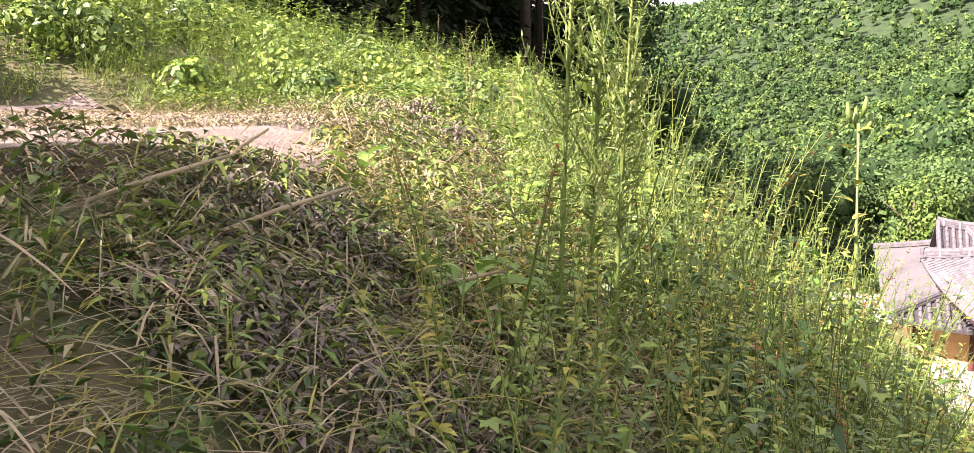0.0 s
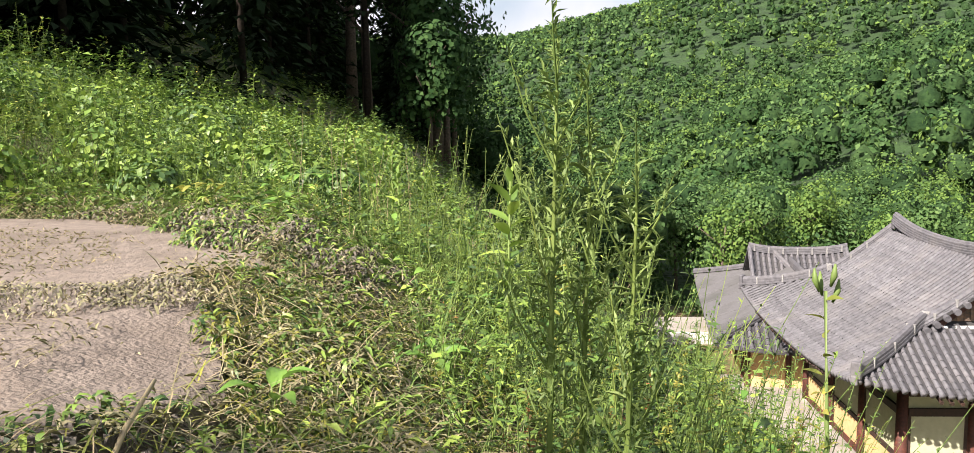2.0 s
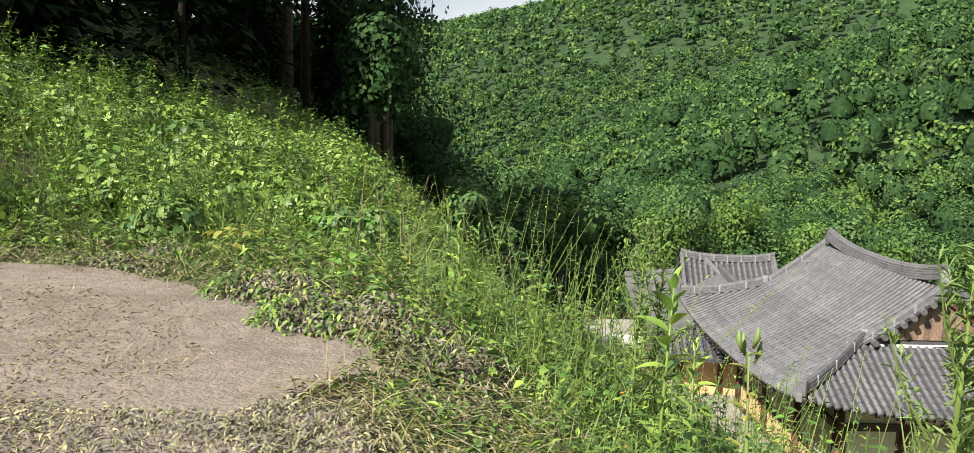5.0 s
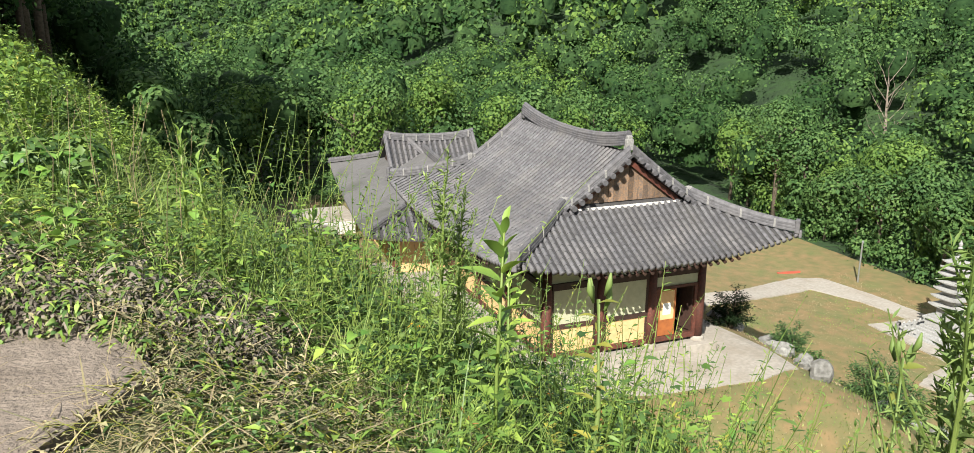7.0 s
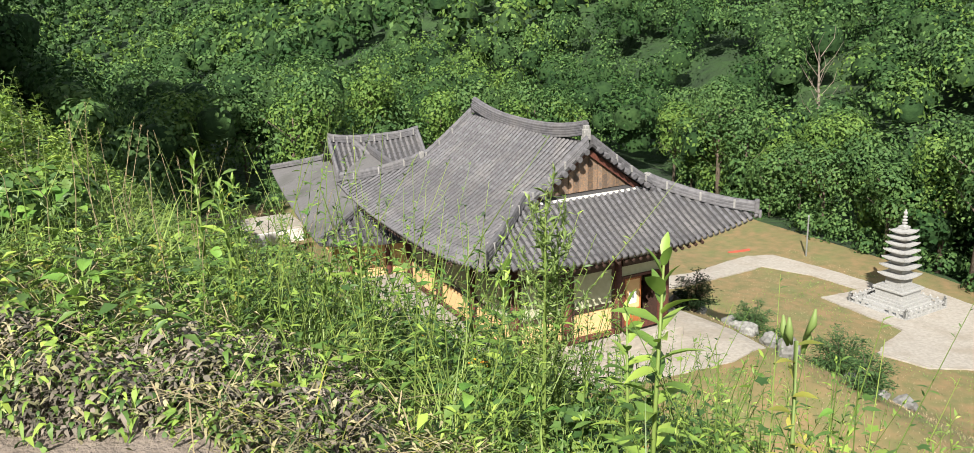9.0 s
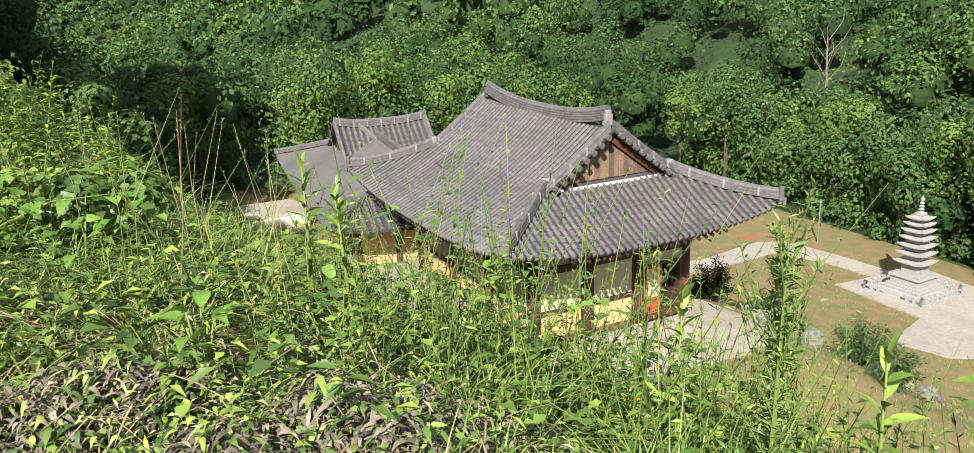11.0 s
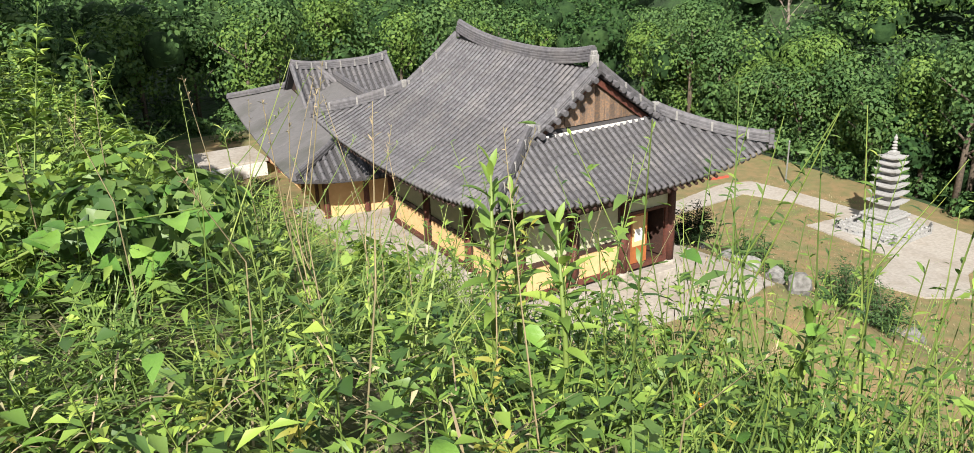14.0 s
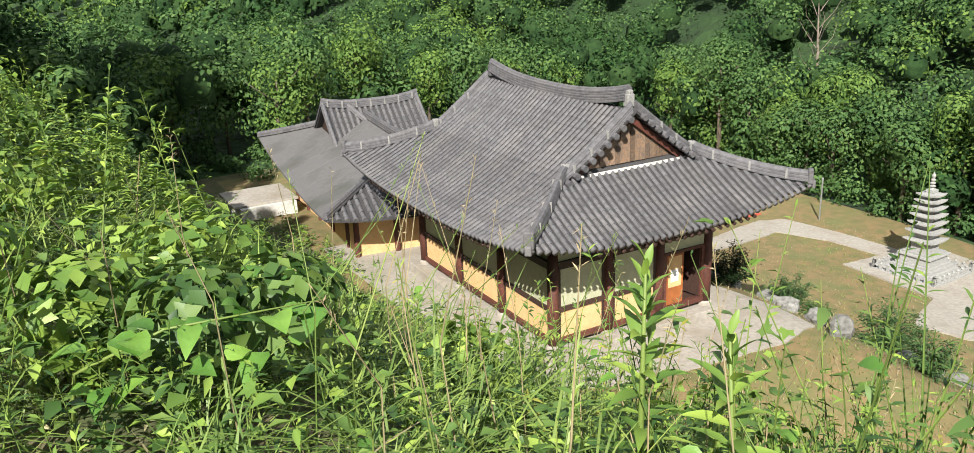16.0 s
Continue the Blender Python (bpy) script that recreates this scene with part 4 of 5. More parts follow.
def broadleaf_tree(x, y, height, radius, leaves, mat, label, size=0.42, lumps=9):
    z = land1(x, y)
    tree = thing("tree", label, "tree", "trees at the wood's edge", at=(x, y, z))
    lean = RNG.uniform(-0.3, 0.3, 2)
    top = Vector((lean[0], lean[1], height * 0.75))
    trunk = Shape().tube([(0, 0, -0.3), (lean[0] * 0.3, lean[1] * 0.3, height * 0.35), top], [height * 0.022, height * 0.016, height * 0.006], 8)
    for k in range(5):
        a = k * 2.4 + x
        s = Vector((lean[0] * 0.4, lean[1] * 0.4, height * (0.34 + 0.07 * k)))
        trunk.tube([s, s + Vector((math.cos(a), math.sin(a), 0.8)) * radius * 0.65], [height * 0.008, height * 0.003], 5)
    part("trunk", trunk, BARK, tree, smooth=True)
    lv = Leaves()
    crown_leaves(lv, (lean[0], lean[1], height - radius * 0.85), radius, leaves, size, 0.9, lumps)
    crown_leaves(lv, (lean[0] * 0.5, lean[1] * 0.5, height - radius * 1.7), radius * 0.9, leaves // 2, size, 0.8, lumps)
    lv.part("crown", mat, tree)
    return tree


def conifer_tree(x, y, height, radius, leaves, label, name="conifer", group="conifers on the slope", mat=CONIFER, bare=0.12, size=0.55):
    z = land1(x, y)
    tree = thing(name, label, "tree", group, at=(x, y, z))
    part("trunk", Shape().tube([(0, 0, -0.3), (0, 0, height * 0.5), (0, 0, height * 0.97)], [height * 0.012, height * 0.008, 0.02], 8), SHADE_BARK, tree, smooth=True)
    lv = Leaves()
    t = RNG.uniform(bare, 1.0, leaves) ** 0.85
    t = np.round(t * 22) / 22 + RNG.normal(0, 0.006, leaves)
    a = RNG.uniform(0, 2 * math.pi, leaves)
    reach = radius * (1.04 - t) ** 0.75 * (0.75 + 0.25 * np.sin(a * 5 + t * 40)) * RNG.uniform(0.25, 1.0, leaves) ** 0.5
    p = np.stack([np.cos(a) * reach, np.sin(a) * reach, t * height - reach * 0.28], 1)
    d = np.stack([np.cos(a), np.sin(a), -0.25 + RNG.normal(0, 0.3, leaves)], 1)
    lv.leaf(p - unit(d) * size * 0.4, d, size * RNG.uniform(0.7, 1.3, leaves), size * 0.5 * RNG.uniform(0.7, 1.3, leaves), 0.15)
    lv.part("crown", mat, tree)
    return tree


# ---- woods ----
def cleared(x, y):
    """Open ground about the temple and the hillside meadow."""
    yard = (x < 29.5 + 0.10 * (y - 5)) & (y < 36) & (x > -16) & (y > -40)
    slope = (x - edge_x(y) < 13) & (y < 34)
    return yard | slope


def crown_forms(count, subdivisions, seed):
    """Lumpy crown shells of unit radius, open below, as vertex and triangle arrays."""
    forms = []
    for k in range(count):
        bm = bmesh.new()
        bmesh.ops.create_icosphere(bm, subdivisions=subdivisions, radius=1)
        low = [v for v in bm.verts if v.co.z < -0.55]
        bmesh.ops.delete(bm, geom=low, context="VERTS")
        bm.verts.index_update()
        off = Vector((k * 7.3 + seed, k * 3.1, seed))
        pts = []
        for v in bm.verts:
            d = v.co.normalized()
            lump = 1.0 - min(1.0, noise.voronoi(d * 1.7 + off)[0][0]) * 0.75
            tuft = noise.noise(d * 6.0 + off)
            pts.append(d * (0.66 + 0.50 * lump + 0.20 * tuft))
        forms.append((np.array([tuple(p) for p in pts]), [tuple(v.index for v in f.verts) for f in bm.faces]))
        bm.free()
    return forms


def plant_woods():
    bands = ((44, 120, -15, 74, 0.098, 260, 0.36, 2.2, 4.0, 2), (120, 260, -14, 66, 0.060, 84, 0.85, 2.3, 4.0, 1), (260, 480, -13, 62, 0.042, 36, 1.35, 2.2, 3.6, 1), (480, 980, -12, 60, 0.019, 15, 2.5, 3.2, 4.8, 1))
    for r0, r1, az0, az1, density, leaves, size, c0, c1, fine in bands:
        area = math.radians(az1 - az0) * (r1 ** 2 - r0 ** 2) / 2
        n = int(area * density)
        r = np.sqrt(RNG.uniform(r0 ** 2, r1 ** 2, n))
        az = np.radians(RNG.uniform(az0, az1, n))
        x, y = HX + r * np.sin(az), HY + r * np.cos(az)
        ok = ~cleared(x, y)
        x, y, r = x[ok], y[ok], r[ok]
        z = land(x, y)
        # Bands beyond 200 m lean to lighter crowns, distance haze put into colour.
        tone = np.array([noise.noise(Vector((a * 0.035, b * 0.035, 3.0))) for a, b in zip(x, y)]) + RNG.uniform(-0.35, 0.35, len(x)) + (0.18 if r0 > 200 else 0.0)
        rad = RNG.uniform(c0, c1, len(x))
        h = rad * RNG.uniform(1.5, 2.3, len(x))
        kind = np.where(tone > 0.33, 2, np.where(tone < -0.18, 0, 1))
        forms = crown_forms(7, fine, r0)
        which = RNG.randint(0, len(forms), len(x))
        turn = RNG.uniform(0, 6.28, len(x))
        c = np.stack([x, y, z + h - rad * 0.6], 1)
        tall = RNG.uniform(0.85, 1.25, len(x))
        # Dark shells stand for the shade inside each crown.
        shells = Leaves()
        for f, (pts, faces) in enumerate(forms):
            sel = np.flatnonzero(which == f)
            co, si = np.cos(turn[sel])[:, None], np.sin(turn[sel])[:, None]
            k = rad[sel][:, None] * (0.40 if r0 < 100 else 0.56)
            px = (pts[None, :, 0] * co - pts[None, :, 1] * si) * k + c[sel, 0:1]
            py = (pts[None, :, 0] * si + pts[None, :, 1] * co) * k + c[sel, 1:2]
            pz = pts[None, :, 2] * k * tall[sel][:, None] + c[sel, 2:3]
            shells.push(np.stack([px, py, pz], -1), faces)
        shells.stuff("woods", INNER_CROWN_SHADE, "dark shells inside the forest crowns, shade put into their colour", "forest")
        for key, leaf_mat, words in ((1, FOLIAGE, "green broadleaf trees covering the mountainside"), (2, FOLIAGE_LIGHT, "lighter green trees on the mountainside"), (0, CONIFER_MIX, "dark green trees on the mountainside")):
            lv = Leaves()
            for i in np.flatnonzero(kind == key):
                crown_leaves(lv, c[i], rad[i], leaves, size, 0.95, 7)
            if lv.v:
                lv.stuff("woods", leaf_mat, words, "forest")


CONIFER_MIX = material("dark_broadleaf_crown", (0.038, 0.088, 0.022), (0.022, 0.058, 0.016), 0.4, 0.8, island=0.35, translucent=0.15, gloss=0.2)
plant_woods()

# single trees where the yard meets the woods
for k in range(26):
    y = -9 + 1.75 * k + RNG.uniform(-0.6, 0.6)
    x = 30.6 + 0.10 * (y - 5) + RNG.uniform(0.0, 3.2)
    light = k % 3 == 0
    broadleaf_tree(x, y, RNG.uniform(4.5, 10.5), RNG.uniform(1.9, 3.3), 1700, FOLIAGE_LIGHT if light else FOLIAGE,
                   "light green broadleaf tree at the yard's edge" if light else "green broadleaf tree at the yard's edge", 0.25)
for k in range(13):
    x = 28 - 3.2 * k + RNG.uniform(-1, 1)
    y = 38.5 + RNG.uniform(0, 4) - (0 if x > 6 else 2)
    broadleaf_tree(x, y, RNG.uniform(6.5, 9.5), RNG.uniform(2.2, 3.3), 1100, FOLIAGE if k % 2 else FOLIAGE_LIGHT, "green broadleaf tree behind the annex", 0.30)
# undergrowth that closes the wood's foot
under = Leaves()
for k in range(110):
    if k < 45:
        x, y = RNG.uniform(-13, 14), RNG.uniform(32, 42)
    elif k < 65:
        x, y = RNG.uniform(-13, -7), RNG.uniform(12, 33)
    else:
        y = RNG.uniform(-10, 34)
        x = 30.2 + 0.10 * (y - 5) + RNG.uniform(0, 4)
    if x > -6.5 and x < 9 and y < 33:
        continue
    crown_leaves(under, (x, y, land1(x, y) + 0.5), RNG.uniform(0.9, 1.7), 260, 0.26, 0.9, 6)
under.stuff("undergrowth", FOLIAGE, "low green bushes along the foot of the wood", "bushes")
# one bare grey tree
dead = thing("dead_tree", "bare grey dead tree among green crowns", "tree", at=(46, 29, land1(46, 29) - 1.5))
dsh = Shape().tube([(0, 0, -0.5), (0.2, 0, 6), (0.1, 0.3, 11)], [0.22, 0.15, 0.03], 8)
for k in range(14):
    a, h = k * 2.4, 4.5 + 0.45 * k
    dsh.tube([(0.15, 0.1, h), (0.15 + math.cos(a) * 1.2, 0.1 + math.sin(a) * 1.2, h + 1.5), (0.15 + math.cos(a + 0.3) * 1.7, 0.1 + math.sin(a + 0.3) * 1.7, h + 2.6)], [0.04, 0.022, 0.008], 5)
part("trunk", dsh, material("dead_wood", (0.24, 0.20, 0.16), (0.16, 0.13, 0.10), 4, 0.9), dead)

# dark stand on the upper slope, its shade put into needle and bark colour
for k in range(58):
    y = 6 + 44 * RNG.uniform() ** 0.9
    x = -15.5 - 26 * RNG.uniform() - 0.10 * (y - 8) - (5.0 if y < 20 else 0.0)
    conifer_tree(x, y, RNG.uniform(13, 19), RNG.uniform(2.6, 3.6), 1300, "tall conifer coloured dark for the shaded slope", bare=0.02 if k % 5 else 0.3, size=0.6)
# Taller row added on the west to throw shade over the stand.
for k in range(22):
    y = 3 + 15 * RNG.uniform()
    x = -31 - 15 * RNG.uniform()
    conifer_tree(x, y, RNG.uniform(23, 28), RNG.uniform(4.4, 5.4), 1100, "tall conifer coloured dark for the shaded slope", bare=0.02, size=1.15)
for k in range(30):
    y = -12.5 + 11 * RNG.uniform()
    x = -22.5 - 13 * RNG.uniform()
    conifer_tree(x, y, RNG.uniform(10.5, 13.0), RNG.uniform(2.8, 3.6), 1300, "tall conifer coloured dark for the shaded slope", bare=0.02, size=0.6)
# Trees over 6 m take the dark crown tone for the stand's shade.
for k, (x, y, h, r) in enumerate(((-17.8, 30.0, 18.0, 5.0), (-17.0, 33.0, 11.0, 4.2), (-16.6, 24.0, 11.0, 3.4), (-23.0, 28.0, 19.0, 5.2), (-21.0, 23.0, 15.0, 4.2), (-16.8, 18.0, 7.0, 2.6), (-11.6, 25.0, 5.0, 2.2), (-10.6, 20.0, 3.4, 1.6), (-11.8, 15.5, 3.2, 1.5), (-9.0, 27.0, 4.0, 2.0))):
    broadleaf_tree(x, y, h, r, 1700 if h > 6 else 900, CONIFER_MIX if h > 6 else FOLIAGE, "dark leafy tree at the edge of the shaded stand" if h > 6 else "low green tree below the shaded stand", 0.34, 12)
broadleaf_tree(-14.9, -31.75, 7.4, 2.8, 3400, FOLIAGE, "broadleaf tree on the slope behind the slab", 0.32, 10)
broadleaf_tree(-17.7, -33.7, 8.8, 3.2, 2600, FOLIAGE, "broadleaf tree on the slope behind the slab", 0.32, 10)

# shrubs on the garden bank
def garden_shrub(x, y, h, r, n, label, mat):
    """A spreading shrub: leaning limbs with flat sprays of needles."""
    z = land1(x, y)
    sh = thing("garden_shrub", label, "shrub", "garden shrubs", at=(x, y, z))
    wood, lv = Shape(), Leaves()
    limbs = 13
    for i in range(limbs):
        a, up = i * 2.4 + x, 0.25 + 0.75 * (i / limbs)
        reach = r * (1.15 - 0.75 * up) * RNG.uniform(0.8, 1.2)
        e = np.array([math.cos(a) * reach, math.sin(a) * reach, h * up * RNG.uniform(0.85, 1.0)])
        wood.tube([(0, 0, -0.1), (e[0] * 0.35, e[1] * 0.35, e[2] * 0.55), tuple(e)], [0.04, 0.025, 0.008], 5)
        m = int(n * 1.7) // limbs
        u = RNG.uniform(0.25, 1.05, (m, 1))
        q = e * u * np.array([1, 1, 1]) + np.array([0, 0, h * 0.08]) * np.sin(u * 3) + RNG.normal(0, r * 0.13, (m, 3)) * np.array([1, 1, 0.6])
        d = np.stack([np.cos(a + RNG.normal(0, 0.9, m)), np.sin(a + RNG.normal(0, 0.9, m)), RNG.normal(0.15, 0.35, m)], 1)
        lv.leaf(q, d, RNG.uniform(0.08, 0.2, m), RNG.uniform(0.03, 0.07, m), 0.2)
    part("trunk", wood, BARK, sh)
    lv.part("foliage", mat, sh)


YEW = material("yew_needles", (0.055, 0.115, 0.026), (0.03, 0.07, 0.016), 2.0, 0.7, island=0.35)
for x, y, h, r, n, mat, words in ((9.5, 1.9, 1.9, 0.95, 1500, CONIFER, "dark spreading conifer shrub beside the apron"), (11.6, 0.6, 1.7, 0.85, 1100, YEW, "small green conifer on the garden bank"),
                                  (12.4, -3.2, 2.1, 1.35, 2200, YEW, "broad dark green conifer bush on the bank"), (10.3, -6.1, 1.5, 0.9, 1200, YEW, "low conifer bush below the bank"), (12.6, 2.2, 1.2, 0.7, 800, YEW, "small green conifer on the garden bank"),
                                  (11.2, -1.0, 0.8, 0.7, 700, FOLIAGE, "low leafy shrub among rocks")):
    garden_shrub(x, y, h, r, n, words, mat)

# ---- weeds ----
def walked(x, y):
    """Distance from the trodden line."""
    best = np.full(np.shape(x), 99.0)
    for (ax, ay), (bx, by) in zip(TRACK[:-1], TRACK[1:]):
        dx, dy = bx - ax, by - ay
        t = np.clip(((x - ax) * dx + (y - ay) * dy) / (dx * dx + dy * dy), 0, 1)
        best = np.minimum(best, np.hypot(x - ax - t * dx, y - ay - t * dy))
    return best


TRACK = [(-10.4, -27.0), (-11.1, -26.3), (-12.3, -25.6), (-12.9, -24.2), (-13.4, -22.6), (-13.6, -20.7)]


def inside(x, y, poly):
    hit = np.zeros(np.shape(x), bool)
    for (x0, y0), (x1, y1) in zip(poly, poly[1:] + poly[:1]):
        c = ((y0 > y) != (y1 > y)) & (x < (x1 - x0) * (y - y0) / (y1 - y0 + 1e-12) + x0)
        hit ^= c
    return hit


def off_slab(x, y):
    """Distance outward from the slab's edge, negative inside."""
    best = np.full(np.shape(x), 99.0)
    for (ax, ay), (bx, by) in zip(SLAB_EDGE, SLAB_EDGE[1:] + SLAB_EDGE[:1]):
        dx, dy = bx - ax, by - ay
        t = np.clip(((x - ax) * dx + (y - ay) * dy) / (dx * dx + dy * dy), 0, 1)
        best = np.minimum(best, np.hypot(x - ax - t * dx, y - ay - t * dy))
    return np.where(inside(x, y, SLAB_EDGE), -best, best)


def patchy(x, y, scale, seed):
    return np.array([noise.noise(Vector((a * scale, b * scale, seed))) for a, b in zip(x, y)])


def forbs(lv, stems, x, y, height, leaves, length, width, rise=0.5, slender=False, start=0.12, bare=True):
    """Leafy upright weeds: stems with leaves all the way up."""
    n = len(x)
    z = land(x, y)
    base = np.stack([x, y, z - 0.03], 1)
    lean = RNG.normal(0, 0.26, (n, 2))
    top = base + np.stack([lean[:, 0] * height, lean[:, 1] * height, height], 1)
    if bare:
        stems.stem(base, top, 0.0035 + 0.002 * height, np.full(n, 0.0015))
    t = RNG.uniform(start, 1.0, (n, leaves)) ** 0.8
    a = RNG.uniform(0, 2 * math.pi, (n, leaves))
    p = base[:, None] + (top - base)[:, None] * t[..., None]
    el = rise * (0.2 + t) + RNG.normal(0, 0.25, t.shape)
    d = np.stack([np.cos(a) * np.cos(el), np.sin(a) * np.cos(el), np.sin(el)], -1)
    size = (1.15 - 0.6 * t) * RNG.uniform(0.7, 1.3, t.shape)
    (lv.lance if slender else lv.leaf)(p.reshape(-1, 3), d.reshape(-1, 3), (size * length).ravel(), (size * width).ravel(), 0.3)


def scatter(x0, x1, y0, y1, density):
    n = int((x1 - x0) * (y1 - y0) * density)
    return RNG.uniform(x0, x1, n), RNG.uniform(y0, y1, n)


GREY_HEAPS = ((-12.75, -20.75, 0.60, 0.42, 0.34, 2600), (-12.25, -21.15, 0.45, 0.45, 0.30, 1900), (-13.35, -20.05, 0.50, 0.35, 0.28, 1700), (-12.15, -20.35, 0.6, 0.45, 0.26, 1600), (-11.80, -24.25, 0.50, 0.60, 0.24, 2200), (-11.45, -24.95, 0.55, 0.40, 0.20, 1500), (-14.6, -19.0, 0.8, 0.3, 0.25, 1300))
OLIVE_HEAPS = ((-11.35, -23.45, 0.65, 0.55, 0.30, 2400), (-11.85, -22.75, 0.55, 0.5, 0.26, 1800), (-11.0, -24.1, 0.5, 0.5, 0.25, 1300), (-12.05, -22.0, 0.40, 0.45, 0.25, 1300))
SLAB_LITTER = ((-13.4, -22.7, 0.75, 0.36, 0.05, 800), (-14.5, -22.5, 0.8, 0.32, 0.05, 700), (-12.75, -22.5, 0.4, 0.35, 0.07, 600))


def heaped(x, y):
    """Where a heap lies over the growing weeds."""
    hit = np.zeros(np.shape(x), bool)
    for cx, cy, rx, ry, tall, n in GREY_HEAPS + OLIVE_HEAPS:
        hit |= ((x - cx) / rx) ** 2 + ((y - cy) / ry) ** 2 < 0.85
    return hit


def heap(lv, cx, cy, rx, ry, tall, n, length, width):
    """A slumped heap of curled, wilted leaves."""
    q, a = np.sqrt(RNG.uniform(0, 1, n)), RNG.uniform(0, 6.28, n)
    x, y = cx + rx * q * np.cos(a), cy + ry * q * np.sin(a)
    lump = 0.7 + 0.6 * patchy(x, y, 3.0, 70)
    z = land(x, y) + np.where(off_slab(x, y) < 0.05, 0.105, 0.03) + tall * (1 - q * q) * lump * RNG.uniform(0.25, 1.0, n) ** 0.5
    b = RNG.uniform(0, 6.28, n)
    d = np.stack([np.cos(b), np.sin(b), RNG.normal(0.0, 0.5, n)], 1)
    lv.lance(np.stack([x, y, z], 1), d, length * RNG.uniform(0.5, 1.4, n), width * RNG.uniform(0.5, 1.4, n), 0.55, 0.45)


def weeds():
    leaf, dark, yellow, stems, grass, dry, straw, wilted, rusty, broad = (Leaves() for _ in range(10))
    zones = ((-18.5, -7.5, -27.8, -14.5, 46, 0.0, 5.0, 22, 0.075, 0.017), (-22, -4, -28, -10, 12, 5.0, 9.0, 20, 0.115, 0.040), (-26, -1, -29, -3.0, 7, 9.0, 16.0, 17, 0.165, 0.060), (-30, 1.5, -30, 22, 4.2, 16.0, 60.0, 14, 0.20, 0.075))
    for x0, x1, y0, y1, density, r0, r1, leaves, length, width in zones:
        x, y = scatter(x0, x1, y0, y1, density)
        w, s, u = walked(x, y), off_slab(x, y), x - edge_x(y)
        keep = (w > max(r0, 0.3)) & (w <= r1) & (s > 0.25) & (x < -2.2 + 0.5 * np.minimum(0, y + 2) * -1 * (y < -2))
        if r0 == 0:
            keep &= ~heaped(x, y) | (RNG.uniform(size=len(x)) < 0.35)
        x, y, w, s, u = (a[keep] for a in (x, y, w, s, u))
        m = patchy(x, y, 0.55, 1.5)
        mown = (s < np.where(y > -21, 0.75, 1.7)) & (u < 1.6) & (x > -15.5)
        h = (0.52 + 0.85 * m + RNG.uniform(-0.12, 0.3, len(x))) * np.where(mown, 0.33, 1.0)
        h = np.clip(h, 0.12, 1.15)
        h = np.where(w < 1.9, np.minimum(h, 0.45), h)
        h = np.where(w < 0.8, np.minimum(h, 0.3), h)
        h = np.where((u > 0.8) & (y < -20) & (w > 1.2), h * 1.1 + 0.35, h)
        low = (u > 0.3) & ((y > -17.5) | ((x < -12.2) & (y > -19.5)))
        h = np.where(low, h * 0.80, h)
        h = np.where((y >= -20) & (x > -12.2) & (y <= -17.5), h * 1.1 + 0.2, h)
        h = np.where(u < -3.5, h * 1.5, h)
        kind = RNG.uniform(size=len(x)) + 0.5 * patchy(x, y, 0.9, 8.0)
        for lv, sel in ((leaf, (kind > 0.42) & (kind < 1.08)), (dark, kind <= 0.42), (yellow, kind >= 1.08)):
            if sel.any():
                forbs(lv, stems, x[sel], y[sel], h[sel], leaves, length, width, slender=r0 == 0, bare=r0 < 9)
        # broad low leaves between
        k = RNG.randint(0, len(x), len(x) // 2)
        n = len(k) * 5
        kk = np.repeat(k, 5)
        px, py = x[kk] + RNG.normal(0, 0.25, n), y[kk] + RNG.normal(0, 0.25, n)
        okb = (off_slab(px, py) > 0.3) & (walked(px, py) > 0.8) & (~heaped(px, py) | (RNG.uniform(size=n) < 0.25))
        px, py, hh = px[okb], py[okb], h[kk][okb]
        p = np.stack([px, py, land(px, py) + hh * RNG.uniform(0.1, 0.85, len(px))], 1)
        a = RNG.uniform(0, 6.28, len(px))
        d = np.stack([np.cos(a), np.sin(a), RNG.uniform(-0.3, 0.5, len(px))], 1)
        L = length * RNG.uniform(0.6, 1.3, len(px)) * (0.85 if r0 == 0 else 1.0)
        half = len(px) // 2
        if r0 == 0:
            third = len(px) // 3
            leaf.lobed(p[:third], d[:third], L[:third] * 0.85)
            dark.lobed(p[third:2 * third], d[third:2 * third], L[third:2 * third] * 0.8)
            dark.lance(p[2 * third:], d[2 * third:], L[2 * third:] * 1.5, L[2 * third:] * 0.4)
            few = RNG.randint(0, len(px), 420)
            few = few[walked(px[few], py[few]) > 1.3]
            broad.broad(p[few] + np.array([0, 0, 0.08]), d[few], L[few] * 1.3, L[few] * 0.75, 0.4)
        else:
            leaf.leaf(p[:half], d[:half], L[:half], L[:half] * 0.5)
            dark.leaf(p[half:], d[half:], L[half:], L[half:] * 0.5)
    # grass clumps
    for x0, x1, y0, y1, density, r0, r1, blades, width in ((-18, -8.5, -27, -15, 15.0, 0, 5.5, 18, 0.0070), (-20, -6, -27, -10, 4.5, 5.5, 10, 14, 0.013), (-21, -3, -29, 6, 2.6, 10, 40, 12, 0.024)):
        x, y = scatter(x0, x1, y0, y1, density)
        w, s = walked(x, y), off_slab(x, y)
        keep = (w > max(r0, 0.9)) & (w < r1) & (s > 0.3) & (patchy(x, y, 0.4, 20) > np.where(y > -21.5, -0.35, -0.02))
